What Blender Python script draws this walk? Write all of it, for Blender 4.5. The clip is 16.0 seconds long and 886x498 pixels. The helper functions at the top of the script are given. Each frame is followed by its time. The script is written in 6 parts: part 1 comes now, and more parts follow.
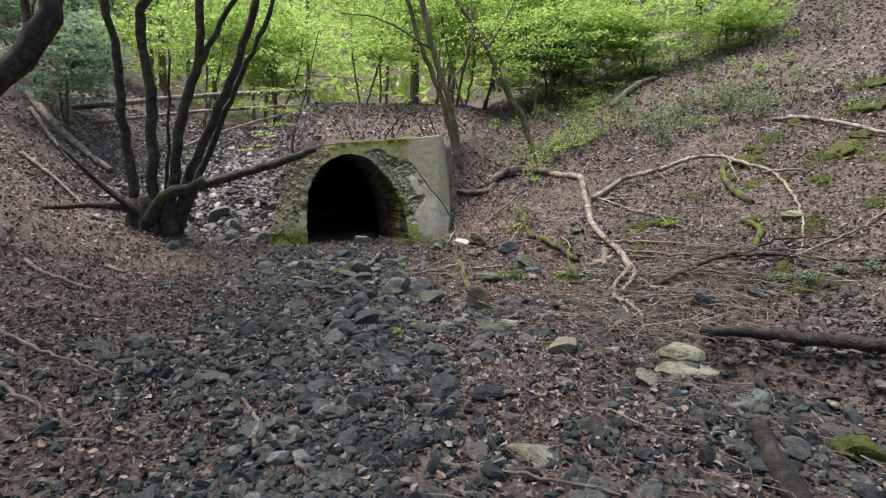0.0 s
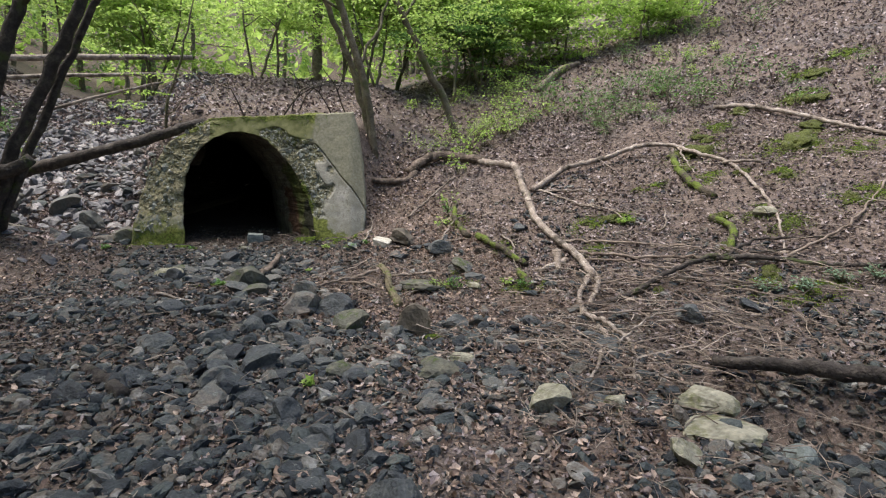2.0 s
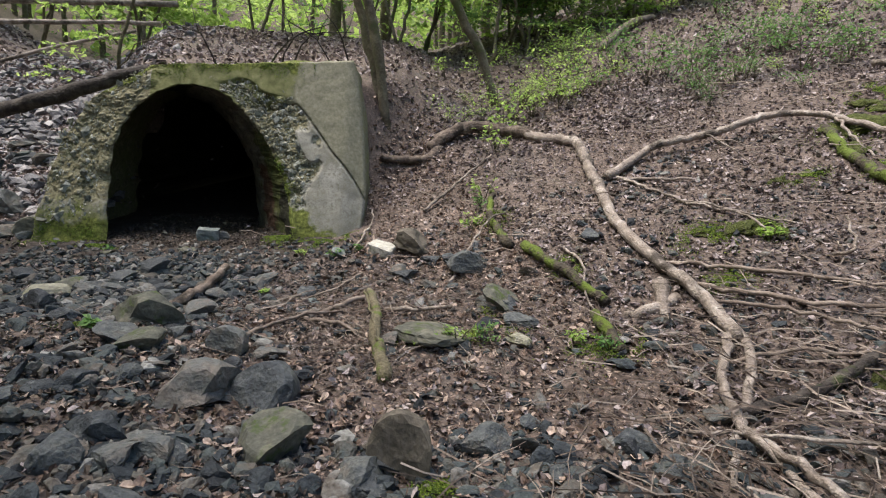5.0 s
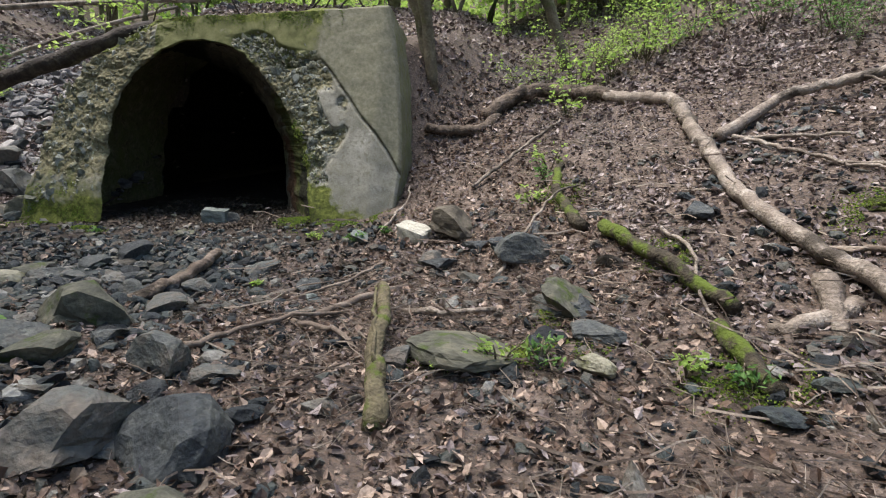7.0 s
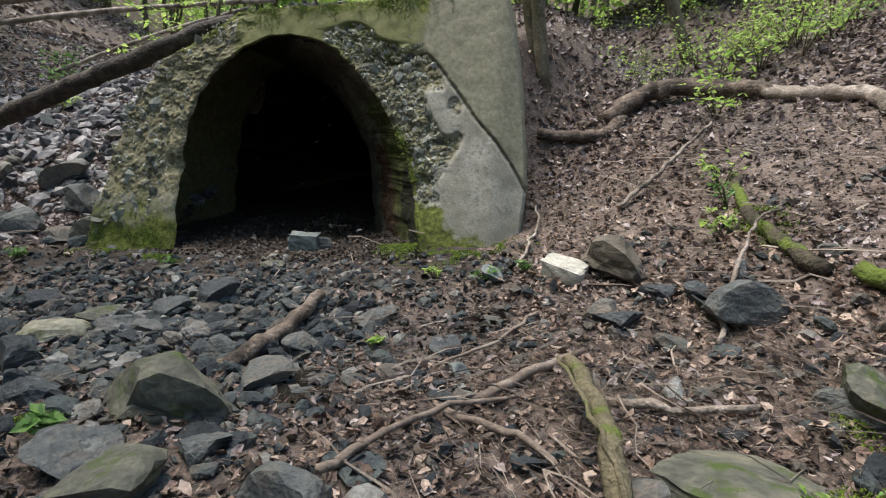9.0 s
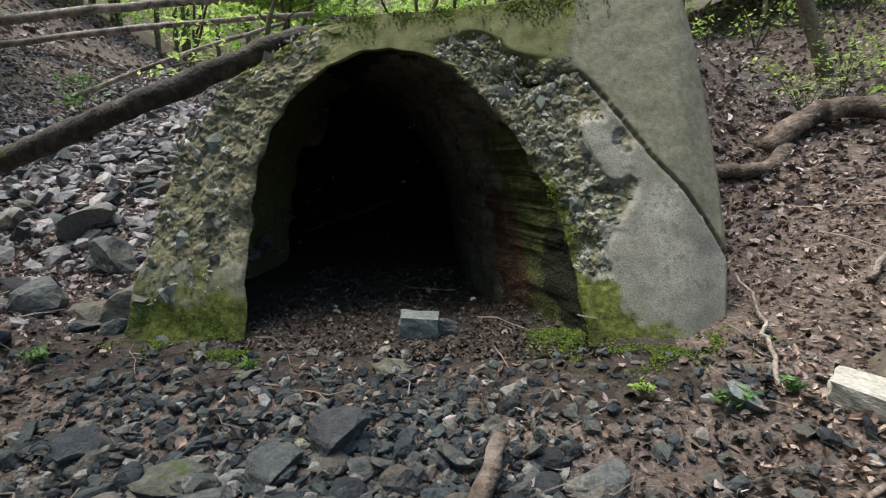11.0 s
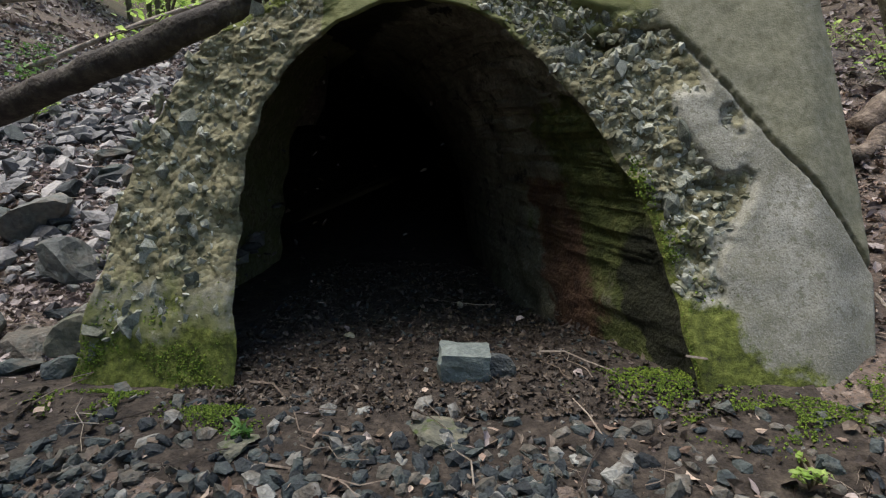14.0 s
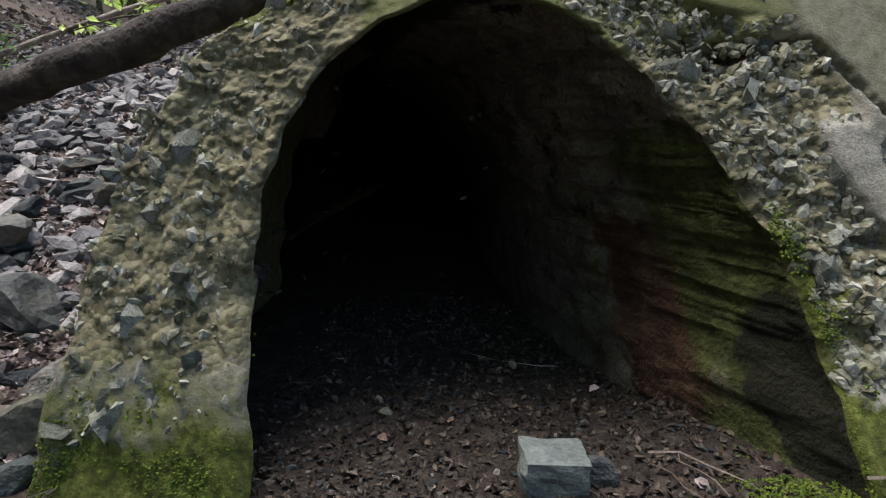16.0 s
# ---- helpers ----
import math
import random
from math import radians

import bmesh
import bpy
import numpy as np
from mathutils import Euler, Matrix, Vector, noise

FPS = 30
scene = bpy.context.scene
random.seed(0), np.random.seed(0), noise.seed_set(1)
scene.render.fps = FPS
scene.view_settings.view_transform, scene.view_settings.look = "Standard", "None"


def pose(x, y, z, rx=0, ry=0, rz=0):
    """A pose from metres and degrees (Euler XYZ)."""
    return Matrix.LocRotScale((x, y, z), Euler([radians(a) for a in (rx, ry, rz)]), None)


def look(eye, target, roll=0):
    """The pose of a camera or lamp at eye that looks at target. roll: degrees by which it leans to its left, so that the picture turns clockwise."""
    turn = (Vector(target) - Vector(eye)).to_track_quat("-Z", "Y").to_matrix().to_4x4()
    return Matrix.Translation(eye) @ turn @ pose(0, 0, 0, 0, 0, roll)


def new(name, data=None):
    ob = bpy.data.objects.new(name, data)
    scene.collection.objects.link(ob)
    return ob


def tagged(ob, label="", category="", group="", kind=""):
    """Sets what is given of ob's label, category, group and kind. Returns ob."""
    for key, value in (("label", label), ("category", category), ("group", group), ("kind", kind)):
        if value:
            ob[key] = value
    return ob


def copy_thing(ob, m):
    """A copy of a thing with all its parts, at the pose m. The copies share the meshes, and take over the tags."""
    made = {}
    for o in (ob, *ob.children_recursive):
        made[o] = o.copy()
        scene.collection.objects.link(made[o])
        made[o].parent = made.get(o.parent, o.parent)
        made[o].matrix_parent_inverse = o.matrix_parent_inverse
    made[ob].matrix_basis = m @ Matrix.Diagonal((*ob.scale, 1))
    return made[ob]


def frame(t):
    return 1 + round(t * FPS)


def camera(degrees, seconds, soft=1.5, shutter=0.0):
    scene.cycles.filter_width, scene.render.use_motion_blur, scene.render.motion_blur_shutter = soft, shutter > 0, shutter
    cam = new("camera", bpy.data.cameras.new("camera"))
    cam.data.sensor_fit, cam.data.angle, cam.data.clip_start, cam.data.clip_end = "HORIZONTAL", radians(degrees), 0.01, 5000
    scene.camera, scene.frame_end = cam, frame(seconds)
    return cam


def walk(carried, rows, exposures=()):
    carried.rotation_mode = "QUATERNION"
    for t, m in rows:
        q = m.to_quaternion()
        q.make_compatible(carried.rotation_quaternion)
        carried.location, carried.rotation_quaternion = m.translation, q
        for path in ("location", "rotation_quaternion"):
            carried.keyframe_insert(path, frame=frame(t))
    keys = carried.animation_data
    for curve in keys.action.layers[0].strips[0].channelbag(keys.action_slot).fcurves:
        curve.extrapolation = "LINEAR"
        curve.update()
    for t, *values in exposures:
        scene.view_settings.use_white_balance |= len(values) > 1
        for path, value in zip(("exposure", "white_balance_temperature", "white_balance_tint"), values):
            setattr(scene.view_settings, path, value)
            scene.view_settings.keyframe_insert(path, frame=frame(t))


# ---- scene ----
cam = camera(78.0, 16.0, soft=1.2)
PATH = [
    (0, (0.232, 0.014, 1.449), (0.192, 1.996, 1.18), 0.5),
    (0.5, (0.016, 0.473, 1.357), (0.019, 2.451, 1.058), 0.5),
    (1, (-0.06, 0.881, 1.425), (-0.012, 2.858, 1.122), 0.6),
    (1.5, (0.005, 1.295, 1.415), (0.196, 3.264, 1.119), 0.9),
    (2, (-0.012, 1.708, 1.36), (0.302, 3.661, 1.065), 1.6),
    (2.5, (0.047, 2.089, 1.338), (0.437, 4.029, 1.047), 2.2),
    (3, (0.22, 2.567, 1.298), (0.653, 4.498, 1.005), 2.9),
    (3.5, (0.33, 3.087, 1.288), (0.762, 5.016, 0.983), 3.4),
    (4, (0.493, 3.547, 1.323), (0.895, 5.48, 1.004), 3.3),
    (4.5, (0.535, 3.943, 1.255), (0.812, 5.894, 0.916), 2.8),
    (5, (0.459, 4.408, 1.267), (0.654, 6.365, 0.902), 2.9),
    (5.2, (0.455, 4.525, 1.238), (0.629, 6.483, 0.866), 3.1),
    (7.3, (0.781, 5.952, 0.909), (0.707, 7.913, 0.524), 1.8),
    (7.5, (0.734, 6.144, 0.931), (0.665, 8.104, 0.543), 1.8),
    (8, (0.544, 6.418, 0.937), (0.455, 8.379, 0.553), 1.9),
    (8.5, (0.172, 6.519, 0.896), (-0.008, 8.477, 0.527), 1.8),
    (9, (0.017, 6.606, 0.947), (-0.211, 8.558, 0.574), 1.3),
    (9.5, (-0.187, 6.804, 0.816), (-0.45, 8.748, 0.427), 0.9),
    (10, (-0.528, 7.244, 0.961), (-0.8, 9.19, 0.591), 1.1),
    (10.2, (-0.663, 7.352, 1.01), (-0.927, 9.302, 0.654), 1.1),
    (12.3, (-1.342, 8.052, 1.262), (-1.579, 10.013, 0.95), -0.2),
    (12.5, (-1.336, 8.08, 1.277), (-1.575, 10.041, 0.963), -0.1),
    (13, (-1.276, 8.098, 1.287), (-1.518, 10.054, 0.948), -0.0),
    (13.5, (-1.292, 8.18, 1.223), (-1.521, 10.134, 0.862), 0.1),
    (14, (-1.493, 8.465, 1.169), (-1.68, 10.416, 0.77), 0.4),
    (14.5, (-1.585, 8.664, 1.279), (-1.725, 10.618, 0.876), 0.4),
    (15, (-1.609, 8.822, 1.341), (-1.722, 10.777, 0.937), 0.4),
    (15.5, (-1.726, 8.925, 1.343), (-1.832, 10.879, 0.933), 0.8),
    (16, (-1.936, 9.073, 1.302), (-2.036, 11.028, 0.895), 1.3),
]
walk(cam, [(t, look(eye, target, roll)) for t, eye, target, roll in PATH], [(0.0, 1.42, 6800, 16), (5.2, 1.4, 6800, 16), (9.0, 1.38, 6700, 13), (13.0, 1.32, 6700, 12), (16.0, 1.25, 6600, 16)])

# ---- light ----
world = bpy.data.worlds.new("world")
scene.world = world
world.use_nodes = True
wn = world.node_tree
sky = wn.nodes.new("ShaderNodeTexSky")
sky.sky_type, sky.sun_disc = "NISHITA", False
sky.sun_elevation, sky.sun_rotation = radians(73), radians(290)
wn.links.new(sky.outputs[0], wn.nodes["Background"].inputs[0])
wn.nodes["Background"].inputs[1].default_value = 0.11
sun = new("sun", bpy.data.lights.new("sun", "SUN"))
sun.data.energy, sun.data.angle, sun.data.color = 2.9, radians(45), (1.0, 0.96, 0.88)
sun.matrix_world = look((-10.4, 8.0, 32), (-1, 6, 0))


# ---- materials ----
def material(name, ramp, scale=6.0, detail=6.0, rough=0.85, bump=0.4, fine=60.0, spread=0.0, mode="world", stain=None, stain_scale=1.2, stain_at=(0.5, 0.62), through_light=0.0, gloss=None):
    """A noise-graded surface. ramp: rows of place and colour. mode: which coordinates carry the noise (world, object).
    spread: how far each island or object shifts along the ramp. stain: a second colour in soft patches."""
    m = bpy.data.materials.new(name)
    m.use_nodes = True
    n, l = m.node_tree.nodes, m.node_tree.links
    p = n["Principled BSDF"]
    p.inputs["Roughness"].default_value = rough
    p.inputs["Specular IOR Level"].default_value = 0.35
    if mode == "world":
        co = n.new("ShaderNodeNewGeometry").outputs["Position"]
    else:
        co = n.new("ShaderNodeTexCoord").outputs["Object"]
    big = n.new("ShaderNodeTexNoise")
    big.inputs["Scale"].default_value, big.inputs["Detail"].default_value = scale, detail
    big.inputs["Roughness"].default_value = 0.65
    l.new(co, big.inputs["Vector"])
    value = big.outputs["Fac"]
    if spread:
        src = n.new("ShaderNodeObjectInfo").outputs["Random"] if mode == "object" else n.new("ShaderNodeNewGeometry").outputs["Random Per Island"]
        a = n.new("ShaderNodeMath")
        a.operation = "MULTIPLY_ADD"
        l.new(src, a.inputs[0])
        a.inputs[1].default_value = spread
        l.new(value, a.inputs[2])
        b = n.new("ShaderNodeMath")
        b.operation = "SUBTRACT"
        l.new(a.outputs[0], b.inputs[0])
        b.inputs[1].default_value = spread / 2
        value = b.outputs[0]
    cr = n.new("ShaderNodeValToRGB")
    while len(cr.color_ramp.elements) < len(ramp):
        cr.color_ramp.elements.new(0.5)
    for e, (at, col) in zip(cr.color_ramp.elements, ramp):
        e.position, e.color = at, (*col, 1)
    l.new(value, cr.inputs[0])
    colour = cr.outputs[0]
    small = n.new("ShaderNodeTexNoise")
    small.inputs["Scale"].default_value, small.inputs["Detail"].default_value = fine, 5
    l.new(co, small.inputs["Vector"])
    # fine grain, lighter and darker
    g = n.new("ShaderNodeMapRange")
    g.inputs["From Min"].default_value, g.inputs["From Max"].default_value = 0.3, 0.7
    g.inputs["To Min"].default_value, g.inputs["To Max"].default_value = 0.72, 1.25
    l.new(small.outputs["Fac"], g.inputs["Value"])
    mul = n.new("ShaderNodeMix")
    mul.data_type, mul.blend_type = "RGBA", "MULTIPLY"
    mul.inputs["Factor"].default_value = 1.0
    l.new(colour, mul.inputs["A"])
    l.new(g.outputs[0], mul.inputs["B"])
    colour = mul.outputs["Result"]
    if stain:
        for k, (tone, sc, lo, hi) in enumerate(stain):
            sn = n.new("ShaderNodeTexNoise")
            sn.inputs["Scale"].default_value, sn.inputs["Detail"].default_value = sc, 7
            sn.inputs["Roughness"].default_value = 0.7
            shift = n.new("ShaderNodeVectorMath")
            shift.inputs[1].default_value = (3.7 * k + 1.3, 5.1, 2.2 * k)
            l.new(co, shift.inputs[0])
            l.new(shift.outputs[0], sn.inputs["Vector"])
            mr = n.new("ShaderNodeMapRange")
            mr.interpolation_type = "SMOOTHSTEP"
            mr.inputs["From Min"].default_value, mr.inputs["From Max"].default_value = lo, hi
            l.new(sn.outputs["Fac"], mr.inputs["Value"])
            mx = n.new("ShaderNodeMix")
            mx.data_type = "RGBA"
            l.new(mr.outputs[0], mx.inputs["Factor"])
            l.new(colour, mx.inputs["A"])
            mx.inputs["B"].default_value = (*tone, 1)
            colour = mx.outputs["Result"]
    l.new(colour, p.inputs["Base Color"])
    if bump:
        bp = n.new("ShaderNodeBump")
        bp.inputs["Strength"].default_value, bp.inputs["Distance"].default_value = bump, 0.02
        l.new(small.outputs["Fac"], bp.inputs["Height"])
        l.new(bp.outputs[0], p.inputs["Normal"])
    if gloss:
        mr = n.new("ShaderNodeMapRange")
        mr.inputs["From Min"].default_value, mr.inputs["From Max"].default_value = 0.35, 0.65
        mr.inputs["To Min"].default_value, mr.inputs["To Max"].default_value = gloss
        l.new(big.outputs["Fac"], mr.inputs["Value"])
        l.new(mr.outputs[0], p.inputs["Roughness"])
    if through_light:
        tr = n.new("ShaderNodeBsdfTranslucent")
        l.new(colour, tr.inputs["Color"])
        ms = n.new("ShaderNodeMixShader")
        ms.inputs[0].default_value = through_light
        l.new(p.outputs[0], ms.inputs[1])
        l.new(tr.outputs[0], ms.inputs[2])
        l.new(ms.outputs[0], n["Material Output"].inputs["Surface"])
    return m


SOIL = material("forest_soil", [(0.3, (0.04, 0.031, 0.025)), (0.5, (0.095, 0.074, 0.062)), (0.7, (0.18, 0.145, 0.125))], 5, 10, 0.9, 1.0, 38,
                stain=[((0.07, 0.066, 0.066), 0.55, 0.5, 0.66), ((0.21, 0.165, 0.14), 26.0, 0.54, 0.62), ((0.022, 0.018, 0.016), 34.0, 0.55, 0.62), ((0.12, 0.085, 0.065), 60.0, 0.52, 0.6)])
STONE = material("stream_stone", [(0.1, (0.012, 0.015, 0.018)), (0.34, (0.03, 0.038, 0.043)), (0.52, (0.058, 0.072, 0.07)), (0.72, (0.088, 0.076, 0.062)), (0.95, (0.24, 0.245, 0.23))], 7, 6, 0.8, 0.7, 55, 0.75)
ROCK = material("loose_rock", [(0.2, (0.02, 0.024, 0.028)), (0.42, (0.05, 0.058, 0.062)), (0.6, (0.09, 0.098, 0.094)), (0.85, (0.14, 0.12, 0.10))], 3, 12, 0.75, 0.7, 14, 0.5, mode="object",
                stain=[((0.055, 0.065, 0.03), 2.0, 0.6, 0.72), ((0.17, 0.18, 0.165), 2.6, 0.62, 0.7)])
BLUE_ROCK = material("blue_grey_rock", [(0.3, (0.095, 0.118, 0.115)), (0.7, (0.185, 0.212, 0.198))], 3, 10, 0.7, 0.4, 14, mode="object")
# grey scree tone, lightened to put open-sky light into its colour
GULLY_STONE_LIT = material("gully_stone_lit", [(0.15, (0.04, 0.042, 0.048)), (0.4, (0.105, 0.107, 0.116)), (0.6, (0.17, 0.167, 0.172)), (0.9, (0.32, 0.307, 0.303))], 7, 6, 0.6, 0.6, 40, 0.7)
WATER = material("shallow_water", [(0.3, (0.012, 0.011, 0.009)), (0.7, (0.03, 0.027, 0.022))], 4, 4, 0.07, 0.05, 30)
PALE_ROCK = material("pale_rock", [(0.3, (0.13, 0.127, 0.09)), (0.7, (0.32, 0.31, 0.24))], 4, 9, 0.8, 0.5, 14, mode="object", stain=[((0.10, 0.105, 0.04), 2.4, 0.5, 0.66)])
MOSS_ROCK = material("mossy_rock", [(0.3, (0.05, 0.052, 0.042)), (0.5, (0.09, 0.092, 0.072)), (0.7, (0.16, 0.15, 0.11))], 3, 10, 0.85, 0.5, 14, mode="object", stain=[((0.05, 0.075, 0.016), 2.6, 0.54, 0.66)])
LITTER = material("dry_leaf", [(0.1, (0.045, 0.027, 0.019)), (0.35, (0.145, 0.098, 0.074)), (0.6, (0.265, 0.19, 0.148)), (0.9, (0.44, 0.345, 0.28))], 9, 3, 0.55, 0.2, 90, 0.9, through_light=0.1)
SLOPE_LITTER = material("grey_leaf", [(0.1, (0.05, 0.038, 0.035)), (0.4, (0.14, 0.11, 0.105)), (0.65, (0.25, 0.205, 0.20)), (0.9, (0.40, 0.345, 0.33))], 9, 3, 0.5, 0.2, 90, 0.9, through_light=0.1)
TWIG = material("dead_twig", [(0.2, (0.06, 0.045, 0.036)), (0.5, (0.16, 0.125, 0.10)), (0.85, (0.34, 0.29, 0.24))], 6, 4, 0.85, 0.3, 80, 0.7)
BARK_DARK = material("dark_bark", [(0.3, (0.012, 0.010, 0.009)), (0.5, (0.035, 0.029, 0.025)), (0.75, (0.10, 0.088, 0.072))], 9, 10, 0.85, 1.0, 34, stain=[((0.045, 0.058, 0.018), 2.5, 0.56, 0.66)])
BARK_BROWN = material("brown_bark", [(0.3, (0.045, 0.033, 0.025)), (0.5, (0.13, 0.10, 0.078)), (0.75, (0.26, 0.215, 0.175))], 10, 10, 0.85, 1.0, 38, stain=[((0.035, 0.027, 0.02), 3.5, 0.52, 0.62)])
BARK_PALE = material("bare_wood", [(0.3, (0.10, 0.08, 0.062)), (0.5, (0.24, 0.20, 0.165)), (0.75, (0.46, 0.42, 0.37))], 7, 8, 0.7, 0.8, 60, stain=[((0.05, 0.04, 0.03), 2.6, 0.5, 0.64)])
BARK_MOSS = material("mossy_bark", [(0.3, (0.016, 0.013, 0.010)), (0.6, (0.065, 0.055, 0.038))], 9, 8, 0.95, 1.0, 40, stain=[((0.085, 0.12, 0.018), 3.5, 0.45, 0.55)])
BARK_TREE = material("tree_bark", [(0.3, (0.06, 0.05, 0.036)), (0.5, (0.12, 0.105, 0.07)), (0.75, (0.22, 0.20, 0.14))], 8, 8, 0.9, 0.8, 40, stain=[((0.07, 0.085, 0.03), 2.0, 0.5, 0.65)])
LEAF = material("fresh_leaf", [(0.1, (0.16, 0.28, 0.06)), (0.5, (0.32, 0.48, 0.11)), (0.9, (0.50, 0.64, 0.21))], 2, 3, 0.5, 0, 40, 0.6, through_light=0.6)
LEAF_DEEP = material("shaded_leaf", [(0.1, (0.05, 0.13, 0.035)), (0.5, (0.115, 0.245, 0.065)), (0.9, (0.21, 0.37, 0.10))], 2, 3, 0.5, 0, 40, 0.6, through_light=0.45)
MOSS = material("moss", [(0.2, (0.04, 0.07, 0.009)), (0.5, (0.10, 0.16, 0.018)), (0.8, (0.19, 0.25, 0.035))], 12, 8, 1.0, 0.9, 120, 0.4)
CONCRETE = material("old_concrete", [(0.3, (0.14, 0.138, 0.108)), (0.5, (0.22, 0.217, 0.182)), (0.72, (0.33, 0.325, 0.287))], 2.6, 14, 0.9, 0.25, 120,
                    stain=[((0.14, 0.143, 0.085), 1.7, 0.54, 0.7), ((0.42, 0.415, 0.38), 2.3, 0.6, 0.7), ((0.10, 0.10, 0.07), 7.0, 0.62, 0.72), ((0.17, 0.168, 0.13), 30.0, 0.5, 0.62), ((0.12, 0.118, 0.085), 75.0, 0.56, 0.64), ((0.36, 0.355, 0.32), 95.0, 0.6, 0.66)])
BARE_STONE = material("bared_aggregate", [(0.2, (0.075, 0.082, 0.066)), (0.5, (0.16, 0.172, 0.142)), (0.85, (0.29, 0.305, 0.265))], 3, 8, 0.85, 0.5, 16, 0.7, mode="object", stain=[((0.10, 0.105, 0.045), 2.0, 0.52, 0.7)])
GRAVEL_BARE = material("bared_gravel", [(0.15, (0.085, 0.085, 0.054)), (0.4, (0.175, 0.175, 0.118)), (0.6, (0.25, 0.255, 0.19)), (0.9, (0.37, 0.38, 0.33))], 8, 6, 0.85, 0.5, 60, 0.8)
# moist leaf brown, darkened further to carry shade in its colour
DAMP_SHADE_LEAF = material("damp_shade_leaf", [(0.1, (0.015, 0.011, 0.008)), (0.5, (0.042, 0.031, 0.024)), (0.9, (0.125, 0.096, 0.072))], 9, 3, 0.5, 0.2, 90, 0.8)
STAKE = material("mossy_stake", [(0.3, (0.05, 0.042, 0.026)), (0.6, (0.15, 0.13, 0.08))], 7, 8, 0.9, 0.9, 50, stain=[((0.085, 0.115, 0.02), 4.0, 0.52, 0.62)])
BROWN_ROCK = material("brown_rock", [(0.3, (0.055, 0.048, 0.037)), (0.7, (0.145, 0.128, 0.10))], 3, 10, 0.85, 0.5, 14, mode="object")
WHITE_ROCK = material("white_rock", [(0.3, (0.27, 0.265, 0.22)), (0.7, (0.50, 0.49, 0.43))], 4, 9, 0.8, 0.4, 14, mode="object")
BARREL = material("barrel_concrete", [(0.3, (0.05, 0.045, 0.034)), (0.5, (0.14, 0.13, 0.095)), (0.75, (0.27, 0.255, 0.195))], 4, 12, 0.95, 1.0, 50,
                  stain=[((0.02, 0.018, 0.014), 5.0, 0.56, 0.66)])
# tunnel earth with the shade of the mouth put into its colour
FLOOR_DIRT_SHADE = material("tunnel_dirt_shade", [(0.3, (0.012, 0.009, 0.007)), (0.5, (0.03, 0.023, 0.018)), (0.75, (0.085, 0.068, 0.054))], 14, 8, 0.9, 1.0, 45)

PALE_LEAF = material("pale_leaf", [(0.1, (0.10, 0.18, 0.11)), (0.5, (0.19, 0.30, 0.19)), (0.9, (0.32, 0.45, 0.30))], 2, 3, 0.5, 0, 40, 0.6, through_light=0.4)
MOSS_STONE = material("moss_covered_stone", [(0.3, (0.035, 0.044, 0.012)), (0.5, (0.075, 0.092, 0.02)), (0.75, (0.135, 0.15, 0.045))], 9, 10, 1.0, 1.0, 40, mode="object", stain=[((0.13, 0.12, 0.095), 2.2, 0.58, 0.68)])


